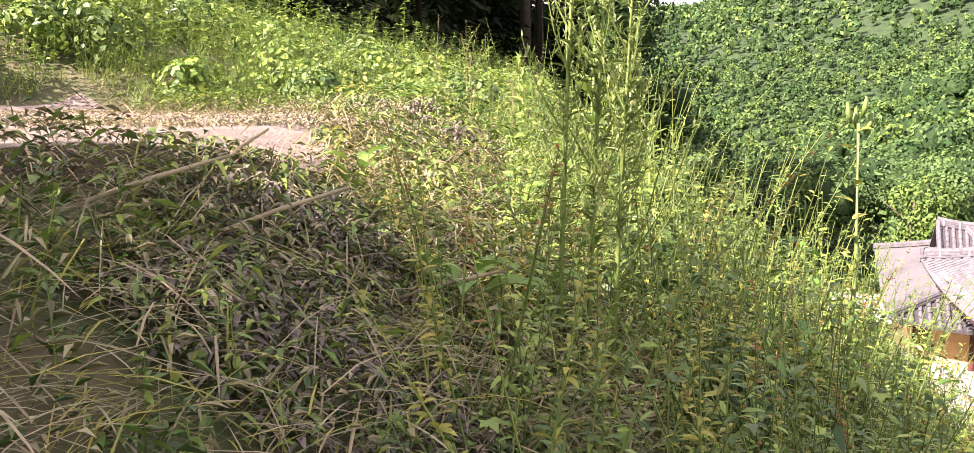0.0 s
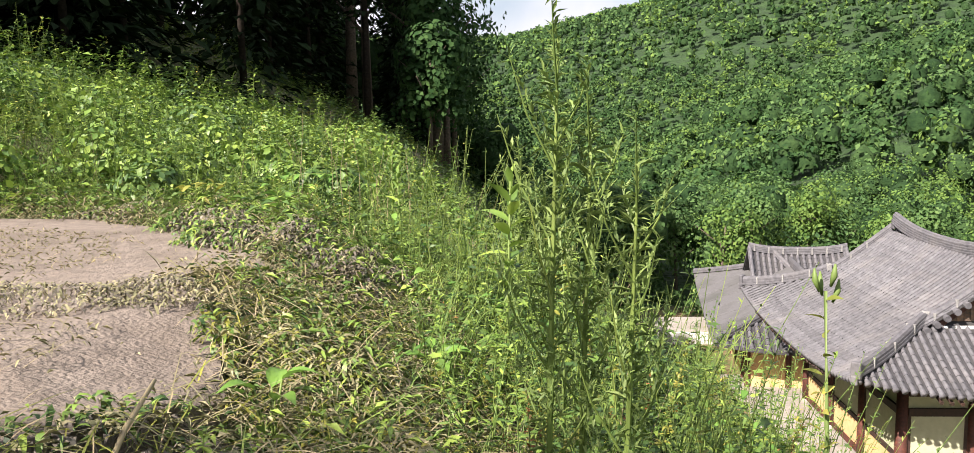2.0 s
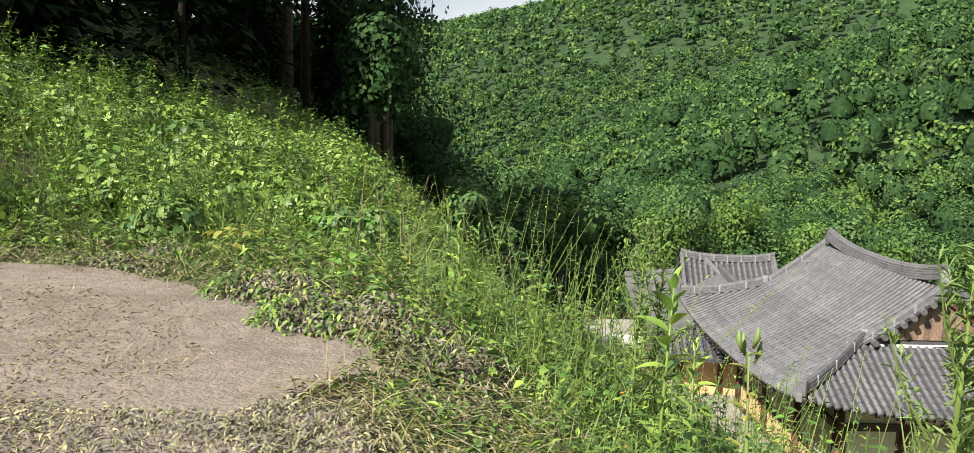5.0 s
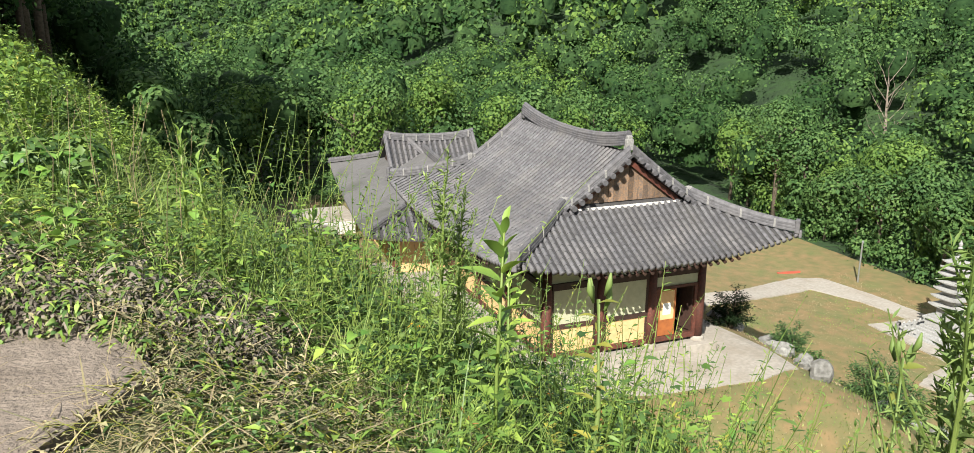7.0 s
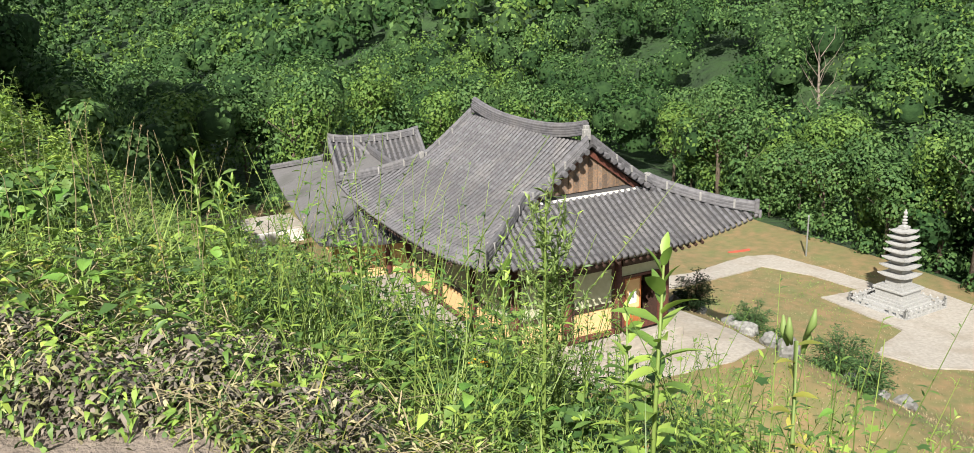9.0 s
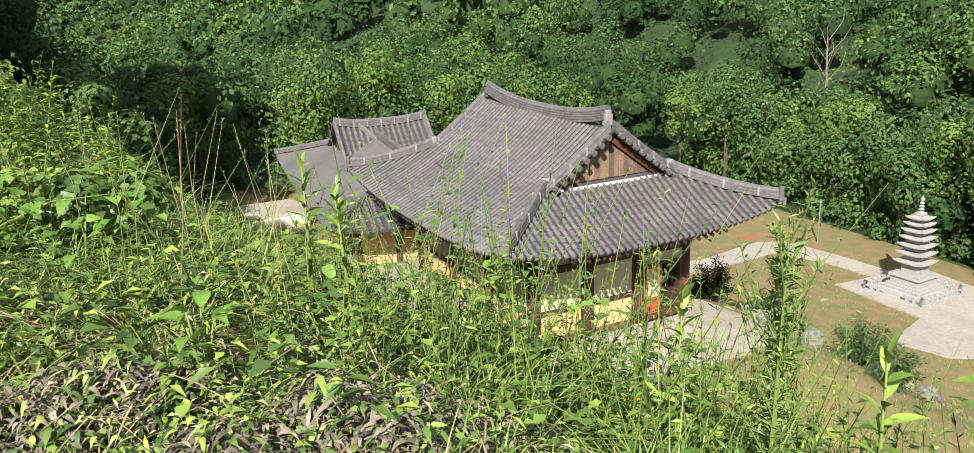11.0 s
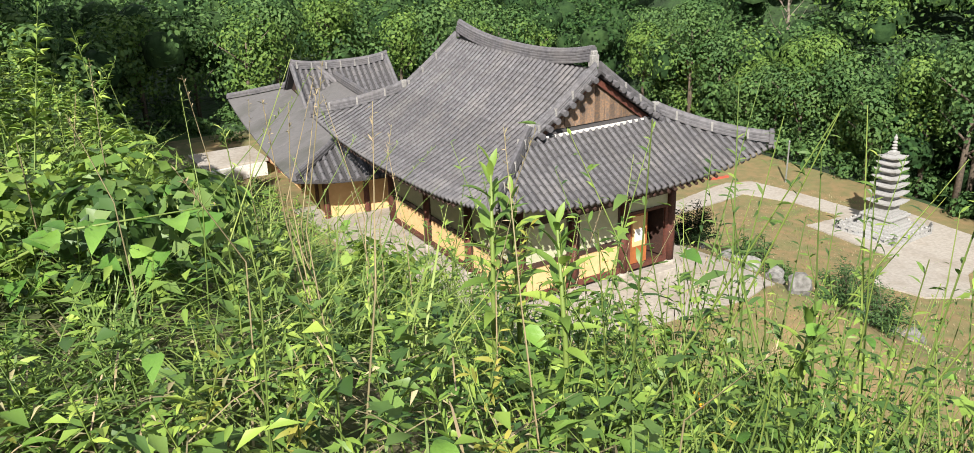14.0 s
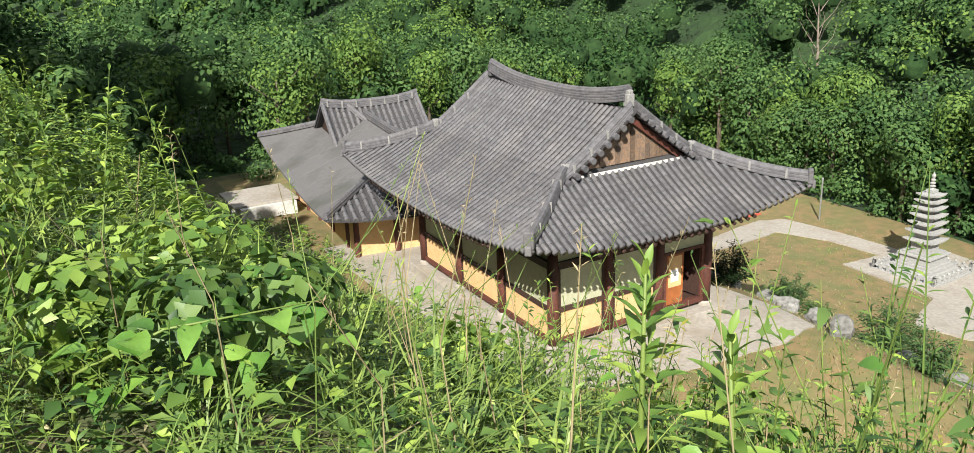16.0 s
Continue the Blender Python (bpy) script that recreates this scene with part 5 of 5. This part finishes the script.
        x, y, w = x[keep], y[keep], w[keep]
        n = len(x) * blades
        bx, by = np.repeat(x, blades) + RNG.normal(0, 0.06, n), np.repeat(y, blades) + RNG.normal(0, 0.06, n)
        a = np.repeat(RNG.uniform(0, 6.28, len(x)), blades) + RNG.normal(0, 1.1, n)
        lean = np.repeat(RNG.uniform(0.2, 0.75, len(x)), blades)
        d = np.stack([np.cos(a) * lean, np.sin(a) * lean, np.ones(n)], 1)
        tall = np.repeat(np.where(w < 1.6, 0.52, np.where(y > -21, 0.76, 0.78)) * RNG.uniform(0.55, 1.1, len(x)), blades)
        grass.blade(np.stack([bx, by, land(bx, by) - 0.02], 1), d, tall * RNG.uniform(0.6, 1.1, n), width * RNG.uniform(0.6, 1.4, n), RNG.uniform(0.2, 0.95, n))
    # slumped wilted heaps beside the slab, grey where long cut, olive where fresh
    for cx, cy, rx, ry, tall, n in GREY_HEAPS:
        heap(wilted, cx, cy, rx, ry, tall, n, 0.055, 0.017)
        heap(dry, cx, cy, rx * 1.1, ry * 1.1, tall, n // 3, 0.06, 0.015)
        heap(leaf, cx, cy, rx * 1.2, ry * 1.2, tall * 1.1, n // 4, 0.06, 0.018)
        heap(dark, cx, cy, rx * 1.2, ry * 1.2, tall * 0.9, n // 4, 0.06, 0.02)
    for cx, cy, rx, ry, tall, n in OLIVE_HEAPS:
        heap(dry, cx, cy, rx, ry, tall, n, 0.085, 0.016)
        heap(leaf, cx, cy, rx * 1.1, ry * 1.1, tall * 1.1, n // 2, 0.07, 0.016)
        heap(yellow, cx, cy, rx * 1.15, ry * 1.15, tall, n // 3, 0.075, 0.016)
        heap(dark, cx, cy, rx * 1.2, ry * 1.2, tall * 0.8, n // 4, 0.07, 0.018)
    for cx, cy, rx, ry, tall, n in SLAB_LITTER:
        heap(dry, cx, cy, rx, ry, tall, n, 0.05, 0.010)
        heap(wilted, cx, cy, rx, ry, tall, n, 0.04, 0.010)
    # bushy willowherb, its tips turning rusty, below the start of the walk
    x, y = scatter(-11.2, -9.0, -25.4, -21.9, 22)
    keep = walked(x, y) > 1.0
    x, y = x[keep], y[keep]
    h = (0.85 + 0.35 * patchy(x, y, 0.9, 5.0) + RNG.uniform(-0.15, 0.2, len(x))) * np.clip((x + 12.0) / 1.1, 0.3, 1.0)
    forbs(yellow, stems, x[::2], y[::2], h[::2], 60, 0.055, 0.017, 0.45, True, 0.2)
    forbs(leaf, stems, x[1::2], y[1::2], h[1::2], 52, 0.058, 0.018, 0.45, True, 0.1)
    k = RNG.uniform(size=len(x)) < 0.45
    forbs(rusty, stems, x[k], y[k], h[k] * 1.05, 26, 0.036, 0.012, 0.6, True, 0.72)
    # seeding grass stems over the last stretch
    x, y = scatter(-13.3, -10.2, -20.3, -17.2, 9)
    keep = (walked(x, y) > 1.2) & (off_slab(x, y) > 0.3)
    x, y = x[keep], y[keep]
    b = np.stack([x, y, land(x, y)], 1)
    mid = b + np.stack([RNG.normal(0, 0.06, len(x)), RNG.normal(0, 0.06, len(x)), RNG.uniform(0.45, 0.65, len(x))], 1)
    top = mid + np.stack([RNG.normal(0.03, 0.13, len(x)), RNG.normal(0, 0.13, len(x)), RNG.uniform(0.25, 0.5, len(x))], 1)
    for lv, sel in ((straw, slice(0, None, 2)), (stems, slice(1, None, 2))):
        m = len(b[sel])
        lv.stem(b[sel], mid[sel], np.full(m, 0.0035), np.full(m, 0.0026))
        lv.stem(mid[sel], top[sel], np.full(m, 0.0026), np.full(m, 0.001))
        ear = np.repeat(top[sel], 12, 0) - np.repeat(top[sel] - mid[sel], 12, 0) * RNG.uniform(0, 0.35, (m * 12, 1))
        lv.leaf(ear, RNG.normal(0, 0.5, (m * 12, 3)) + np.array([0, 0, 0.9]), RNG.uniform(0.012, 0.03, m * 12), np.full(m * 12, 0.004), 0.1)
    # wilted and mown litter round the slab
    x, y = scatter(-17.5, -9.5, -28, -17.5, 900)
    w, s, u = walked(x, y), off_slab(x, y), x - edge_x(y)
    depth = np.exp(-np.maximum(s - 0.3, 0) / 0.75)
    keep = ((s > -0.12) & (s < 2.2) & (RNG.uniform(size=len(x)) < depth) & (u < 2.0)) | ((s < 0) & (np.abs(s + 1.1) < 0.42 + 0.5 * patchy(x, y, 0.9, 30)) & (RNG.uniform(size=len(x)) < 0.6) & (y > -23.8)) | ((s < 0) & (RNG.uniform(size=len(x)) < 0.02))
    x, y, s = x[keep], y[keep], s[keep]
    n = len(x)
    pile = np.where(s > 0, 0.30 * np.exp(-((s - 0.8) / 0.7) ** 2), 0.02)
    p = np.stack([x, y, land(x, y) + np.where(s < 0.15, 0.11, 0.03) + pile * RNG.uniform(0.1, 1.0, n)], 1)
    a = RNG.uniform(0, 6.28, n)
    d = np.stack([np.cos(a), np.sin(a), RNG.normal(0, 0.35, n)], 1)
    sel = RNG.uniform(size=n) < 0.62
    fine = np.where(s < 0, 0.7, 1.0)
    dry.leaf(p[sel], d[sel], RNG.uniform(0.02, 0.06, sel.sum()) * fine[sel], RNG.uniform(0.005, 0.016, sel.sum()) * fine[sel], 0.35, 0.35)
    sel2 = (~sel) & (RNG.uniform(size=n) < 0.5)
    straw.blade(p[sel2], d[sel2] * np.where(s < 0, 0.3, 1.0)[sel2][:, None] ** np.array([0, 0, 1.0]), RNG.uniform(0.10, 0.32, sel2.sum()) * fine[sel2], RNG.uniform(0.003, 0.008, sel2.sum()) * fine[sel2], RNG.uniform(0.1, 0.5, sel2.sum()))
    sel3 = (~sel) & ~sel2 & (s > 0.2)
    leaf.leaf(p[sel3] + np.array([0, 0, 0.05]), d[sel3], RNG.uniform(0.04, 0.09, sel3.sum()), RNG.uniform(0.012, 0.03, sel3.sum()), 0.3)
    # low leaves that close the ground beyond the slab's end
    x, y = scatter(-16.5, -9.5, -21.2, -14.5, 190)
    keep = (off_slab(x, y) > 0.25) & (walked(x, y) > 0.35)
    x, y = x[keep], y[keep]
    n = len(x)
    p = np.stack([x, y, land(x, y) + RNG.uniform(0.02, 0.34, n)], 1)
    a = RNG.uniform(0, 6.28, n)
    d = np.stack([np.cos(a), np.sin(a), RNG.normal(0.1, 0.3, n)], 1)
    pick = RNG.randint(0, 4, n)
    L = RNG.uniform(0.05, 0.11, n)
    for lv, sel, k in ((leaf, pick == 0, 0.55), (dark, pick == 1, 0.6), (leaf, pick == 2, 0.3), (dark, pick == 3, 0.35)):
        lv.leaf(p[sel], d[sel], L[sel], L[sel] * k, 0.25)
    # close-cropped stems and cuttings where the slope was mown
    x, y = scatter(-14.0, -9.6, -27.0, -21.0, 1500)
    keep = (off_slab(x, y) > 0.02) & (x - edge_x(y) < 2.2) & (patchy(x, y, 0.8, 44) > -0.6)
    x, y = x[keep], y[keep]
    n = len(x)
    p = np.stack([x, y, land(x, y) + RNG.uniform(0.01, 0.22, n)], 1)
    a = RNG.uniform(0, 6.28, n)
    d = np.stack([np.cos(a), np.sin(a), RNG.normal(0.05, 0.4, n)], 1)
    pick = RNG.randint(0, 5, n)
    for lv, sel in ((straw, pick == 0), (dry, pick == 1), (yellow, pick == 2)):
        lv.blade(p[sel], d[sel], RNG.uniform(0.08, 0.30, sel.sum()), RNG.uniform(0.002, 0.007, sel.sum()), RNG.uniform(0.1, 0.5, sel.sum()))
    for lv, sel in ((dry, pick == 3), (dark, pick == 4)):
        lv.leaf(p[sel], d[sel], RNG.uniform(0.025, 0.07, sel.sum()), RNG.uniform(0.006, 0.02, sel.sum()), 0.3, 0.3)
    # short dry turf in the yard
    x, y = scatter(2, 28, -12, 14, 26)
    p = np.stack([x, y, land(x, y) + 0.005], 1)
    keep = ~(inside(x, y, [(-2.6, 14.6), (-1.9, -2.2), (3.2, -2.9), (7.0, -3.2), (9.1, -2.7), (9.3, -0.6), (8.2, 14)]) | inside(x, y, [(21.8, 6.5), (22.0, 1.2), (17.9, -0.6), (20.6, -3.4), (28, -1.6), (28.6, 6.5)]) | inside(x, y, [(9.5, 13.2), (24.4, 14.3), (26.5, 10), (26.7, 6.4), (25.2, 6.6), (23.6, 12.2), (17.1, 10.6), (9.5, 11.4)]))
    p = p[keep]
    a = RNG.uniform(0, 6.28, len(p))
    d = np.stack([np.cos(a) * 0.5, np.sin(a) * 0.5, np.ones(len(p))], 1)
    green = patchy(p[:, 0], p[:, 1], 0.35, 60) > 0.05
    grass.leaf(p[green], d[green], RNG.uniform(0.06, 0.16, green.sum()), RNG.uniform(0.02, 0.05, green.sum()), 0.2)
    straw.leaf(p[~green], d[~green], RNG.uniform(0.05, 0.12, (~green).sum()), RNG.uniform(0.02, 0.05, (~green).sum()), 0.2)
    # leafy mounds on the bank and along the brow
    for k in range(250):
        if k < 120:
            bx, by = RNG.uniform(-22, -14.0), RNG.uniform(-20.5, -8)
        elif k < 190:
            bx, by = RNG.uniform(-16.5, -11.5), RNG.uniform(-18.5, -6)
        else:
            bx, by = RNG.uniform(-12.0, -8), RNG.uniform(-24.5, -16.5)
        if off_slab(np.array([bx]), np.array([by]))[0] < 0.7 or walked(np.array([bx]), np.array([by]))[0] < 2.3:
            continue
        far = k < 190
        crown_leaves((leaf, leaf, dark, leaf)[k % 4], (bx, by, land1(bx, by) + 0.22), (RNG.uniform(0.5, 0.9) if k < 120 else RNG.uniform(0.3, 0.55)) if far else RNG.uniform(0.35, 0.6), 400, (0.10 if k < 120 else 0.075) if far else 0.06, 0.85, 6)
    # leafy spires that stand over the bank
    x, y = scatter(-22, -12.6, -21.5, -7, 1.5)
    keep = (off_slab(x, y) > 1.0) & (walked(x, y) > 3.0) & (patchy(x, y, 0.5, 90) > -0.15)
    x, y = x[keep], y[keep]
    forbs(leaf, stems, x, y, RNG.uniform(0.9, 1.45, len(x)), 46, 0.12, 0.030, 0.55, False, 0.3)
    # standing dead stalks and straw
    x, y = scatter(-16, -8, -27.5, -15, 2.2)
    keep = (walked(x, y) > 2.2) & (off_slab(x, y) > 0.3)
    x, y = x[keep], y[keep]
    b = np.stack([x, y, land(x, y)], 1)
    top = b + np.stack([RNG.normal(0, 0.14, len(x)), RNG.normal(0, 0.14, len(x)), RNG.uniform(0.4, 0.85, len(x))], 1)
    straw.stem(b, top, np.full(len(x), 0.004), np.full(len(x), 0.002))
    leaf.stuff("weeds", LEAF, "dense bright green leafy weeds on the hillside", "weeds")
    dark.stuff("weeds", LEAF_DARK, "darker green leafy weeds on the hillside", "weeds")
    yellow.stuff("weeds", LEAF_YELLOW, "yellowing leafy weeds on the hillside", "weeds")
    wilted.stuff("wilted_weeds", WILTED, "heaps of wilted grey-brown weed leaves by the slab", "litter")
    rusty.stuff("weeds", RUSTY, "rust-tinged tips of bushy weeds", "weeds")
    broad.stuff("weeds", BROAD, "broad soft green leaves among the weeds", "weeds")
    stems.stuff("weed_stems", GRASS, "thin green weed stems", "weeds")
    grass.stuff("grass", GRASS, "long arching green grass clumps", "grass")
    dry.stuff("mown_litter", DRY, "wilted brown mown weeds heaped by the slab", "litter")
    straw.stuff("straw_stalks", STRAW, "dry straw stalks lying and standing", "litter")


weeds()


# ---- single plants that stand out ----
def tall_weed(x, y, top, leaves, length, width, label, mat=LEAF, group="tall weeds", start=0.15, broad=True, rise=0.35):
    z = land1(x, y)
    h = top - z
    w = thing("tall_weed", label, "plant", group, at=(x, y, z))
    lean = RNG.uniform(-0.06, 0.06, 2) * h
    part("stem", Shape().tube([(0, 0, -0.05), (lean[0] * 0.3, lean[1] * 0.3, h * 0.5), (lean[0], lean[1], h * 0.97)], [0.012, 0.009, 0.004], 6), GRASS, w, smooth=True)
    t = np.linspace(start, 1.0, leaves)
    a = np.arange(leaves) * 2.4 + x * 7
    p = np.stack([lean[0] * t ** 1.5, lean[1] * t ** 1.5, t * h * 0.97], 1)
    el = rise + 0.9 * t ** 4 + RNG.normal(0, 0.12, leaves)
    d = np.stack([np.cos(a) * np.cos(el), np.sin(a) * np.cos(el), np.sin(el)], 1)
    size = np.where(t > 0.9, 0.75, 1.0) * RNG.uniform(0.85, 1.15, leaves)
    lv = Leaves()
    (lv.broad if broad else lv.leaf)(p, d, size * length, size * width, 0.3)
    lv.part("foliage", mat, w)
    return w


tall_weed(-11.22, -21.77, 11.50, 34, 0.20, 0.055, "tall weed with long pointed bright green leaves")
tall_weed(-12.31, -18.99, 11.52, 38, 0.16, 0.036, "tall weed with long narrow bright green leaves")
tall_weed(-12.20, -19.25, 11.38, 34, 0.15, 0.034, "tall weed with long narrow bright green leaves")
tall_weed(-12.05, -18.75, 11.30, 34, 0.15, 0.034, "tall weed with long narrow bright green leaves")
tall_weed(-11.6, -19.6, 11.05, 32, 0.16, 0.038, "tall weed with long narrow bright green leaves")
tall_weed(-10.9, -21.2, 11.05, 30, 0.17, 0.045, "tall weed with long pointed bright green leaves")
tall_weed(-11.0, -20.2, 10.95, 30, 0.17, 0.045, "tall weed with long pointed bright green leaves")


def mugwort(x, y, top, label, branches=16):
    """A feathery flowering spire."""
    z = land1(x, y)
    h = top - z
    m = thing("mugwort", label, "plant", "feathery spires", at=(x, y, z))
    sh = Shape().tube([(0, 0, -0.05), (0.02, 0.0, h * 0.5), (0.05, 0.02, h)], [0.012, 0.009, 0.003], 6)
    lv = Leaves()
    for k in range(branches):
        t = 0.30 + 0.66 * k / branches
        a = k * 2.4
        s = np.array([0.05 * t, 0.02 * t, h * t])
        ln = (0.42 - 0.30 * t) * (1.15 - 0.3 * (k % 3)) * min(h, 1.6)
        e = s + np.array([math.cos(a) * ln * 0.45, math.sin(a) * ln * 0.45, ln])
        sh.tube([s, (s + e) / 2 + np.array([math.cos(a), math.sin(a), 0]) * ln * 0.06, e], [0.004, 0.003, 0.0015], 4)
        n = 46
        u = RNG.uniform(0.1, 1, (n, 1))
        q = s + (e - s) * u
        d = RNG.normal(0, 0.6, (n, 3)) + np.array([0, 0, 0.7])
        lv.leaf(q, d, RNG.uniform(0.025, 0.06, n), RNG.uniform(0.006, 0.012, n), 0.1)
    n = 160
    u = RNG.uniform(0.05, 1, (n, 1))
    a = RNG.uniform(0, 6.28, n)
    d = np.stack([np.cos(a), np.sin(a), RNG.uniform(0.1, 1.2, n)], 1)
    lv.leaf(np.array([[0.05, 0.02, h]]) * u, d, RNG.uniform(0.04, 0.10, n), RNG.uniform(0.008, 0.018, n), 0.2)
    part("stem", sh, GRASS, m)
    lv.part("plume", FEATHER, m)
    return m


FEATHER = material("feathery_green", (0.22, 0.30, 0.09), (0.16, 0.24, 0.06), 2, 0.6, island=0.25, translucent=0.25)
for x, y, top in ((-11.02, -23.78, 11.98), (-10.92, -23.70, 11.75), (-10.80, -23.88, 11.62), (-11.2, -20.95, 11.52), (-11.05, -20.8, 11.3)):
    mugwort(x, y, top, "tall pale green feathery mugwort spire in flower")


def budded_stalk(x, y, top, label):
    z = land1(x, y)
    h = top - z
    b = thing("budded_stalk", label, "plant", "budded stalks", at=(x, y, z))
    part("stem", Shape().tube([(0, 0, -0.05), (0.03, 0.01, h * 0.6), (0.0, 0.0, h - 0.05)], [0.014, 0.011, 0.008], 8), FEATHER, b, smooth=True)
    for k in range(4):
        a = k * 1.7
        part("bud", Shape().tube([(math.cos(a) * 0.03, math.sin(a) * 0.03, h - 0.10 + 0.025 * k), (math.cos(a) * 0.05, math.sin(a) * 0.05, h - 0.05 + 0.025 * k), (math.cos(a) * 0.055, math.sin(a) * 0.055, h + 0.025 * k)], [0.005, 0.014, 0.004], 8), FEATHER, b, "pale green closed bud", smooth=True)
    lv = Leaves()
    n = 12
    t = np.linspace(0.45, 0.95, n)
    a = np.arange(n) * 2.2
    lv.broad(np.stack([t * 0, t * 0, t * h], 1), np.stack([np.cos(a), np.sin(a), np.full(n, 0.5)], 1), np.full(n, 0.10), np.full(n, 0.035))
    lv.part("foliage", LEAF_YELLOW, b)


budded_stalk(-9.83, -22.65, 11.06, "thick pale stalk topped with closed green buds")
budded_stalk(-10.94, -22.15, 11.28, "thick pale stalk topped with closed green buds")

def heart_vine(x, y, top, mat, label, k=22, reach=0.75, size=0.105):
    """An arching branch hung with heart-shaped leaves."""
    z = land1(x, y)
    vine = thing("leafy_branch", label, "plant", "leafy branches", at=(x, y, z))
    hz = top - z
    part("stem", Shape().tube([(-0.3, 0.2, -0.05), (-0.25, 0.1, hz * 0.7), (0.0, 0.0, hz), (reach * 0.6, -0.1, hz + 0.02)], [0.007, 0.006, 0.004, 0.002], 6), GRASS, vine, smooth=True)
    vl = Leaves()
    u = np.linspace(0, 1, k)
    vp = np.stack([-0.28 + reach * u, 0.06 - 0.15 * u + 0.03 * np.sin(u * 40), hz * (0.9 + 0.1 * np.sin(u * 2.6)) - 0.12 * (np.arange(k) % 3 == 0)], 1)
    vl.broad(vp, np.stack([0.9 * np.cos(u * 31), -0.35 + 0.8 * np.sin(u * 23), 0.1 + 0.25 * np.cos(u * 57)], 1), RNG.uniform(0.8, 1.2, k) * size, RNG.uniform(0.65, 0.95, k) * size, 0.45)
    vl.part("foliage", mat, vine)


heart_vine(-13.4, -18.2, 11.28, BROAD, "arching branch hung with large heart-shaped leaves")
heart_vine(-13.95, -18.95, 11.25, LEAF_YELLOW, "arching branch hung with yellowing heart-shaped leaves", 16, 0.5, 0.10)
heart_vine(-13.2, -17.6, 11.15, BROAD, "arching branch hung with large heart-shaped leaves", 18, 0.7, 0.11)


def dock(x, y, size, count, lift, label):
    """A rosette of big soft leaves on short stalks."""
    w = thing("dock_plant", label, "plant", "dock plants", at=(x, y, land1(x, y)))
    for k in range(count):
        a = k * 2.4 + x * 5
        ln = size * (1.0 - 0.05 * k)
        foot = Vector((math.cos(a) * 0.05, math.sin(a) * 0.05, lift + 0.02 * k))
        stalk = part("leaf_stalk", Shape().tube([(0, 0, -0.03), foot * 0.6, foot], [0.007, 0.005, 0.004], 6), GRASS, w, smooth=True)
        lv = Leaves()
        lv.broad(np.array([foot]), np.array([[math.cos(a), math.sin(a), 0.75]]), np.array([ln]), np.array([ln * 0.40]), 0.5, 0.25)
        lv.part("leaf", BROAD, stalk)


dock(-11.28, -24.15, 0.30, 6, 0.16, "rosette of large soft dock leaves among mown weeds")
dock(-11.12, -23.62, 0.26, 6, 0.20, "rosette of large soft dock leaves among mown weeds")
dock(-11.95, -23.55, 0.20, 5, 0.18, "rosette of large soft dock leaves among mown weeds")
dock(-12.98, -19.95, 0.20, 6, 0.22, "rosette of large soft dock leaves by the wilted heap")
dock(-11.55, -22.2, 0.22, 5, 0.22, "rosette of large soft dock leaves among mown weeds")

# cut stakes lying in the mown weeds
for x, y, turn, ln in ((-11.75, -24.6, 62, 0.55), (-11.95, -24.95, 75, 0.6), (-11.3, -24.3, 20, 0.45), (-12.1, -24.2, 100, 0.5)):
    sz = land1(x, y) + 0.22
    st = tagged(new("cut_stake", Shape().tube([(-ln / 2, 0, -0.06), (0, 0.01, 0.0), (ln / 2, 0, 0.05)], [0.0075, 0.008, 0.006], 7).mesh("cut_stake", STRAW, True)), "pale cut woody stalk lying on mown weeds", "stick", "cut stakes")
    st.matrix_world = pose(x, y, sz, 0, 0, turn)

# yellow flowers
def flower(x, y, h):
    z = land1(x, y)
    f = thing("yellow_flower", "slender weed with orange-yellow flower heads", "flower", "yellow flowers", at=(x, y, z))
    part("stem", Shape().tube([(0, 0, -0.03), (0.02, 0.01, h)], [0.006, 0.003], 5), GRASS, f)
    for j in range(4):
        a = j * 1.6
        c = Vector((0.02 + 0.05 * math.cos(a), 0.01 + 0.05 * math.sin(a), h + 0.01 * j))
        lv = Leaves()
        n = 9
        ang = np.linspace(0, 6.28, n, endpoint=False)
        lv.leaf(np.tile(np.array(c), (n, 1)), np.stack([np.cos(ang), np.sin(ang), np.full(n, 0.35)], 1), np.full(n, 0.022), np.full(n, 0.012), 0.1)
        lv.part("flower_head", PETAL, f)
    lv = Leaves()
    n = 12
    ang = np.arange(n) * 2.4
    t = np.linspace(0.1, 0.85, n)
    lv.leaf(np.stack([0.02 * t, 0.01 * t, t * h], 1), np.stack([np.cos(ang), np.sin(ang), np.full(n, 0.5)], 1), np.full(n, 0.09), np.full(n, 0.025), 0.25)
    lv.part("foliage", LEAF, f)


for i in range(16):
    x, y = -11.1 + 1.5 * RNG.uniform(), -21.2 + 2.8 * RNG.uniform()
    flower(x, y, RNG.uniform(0.25, 0.4))
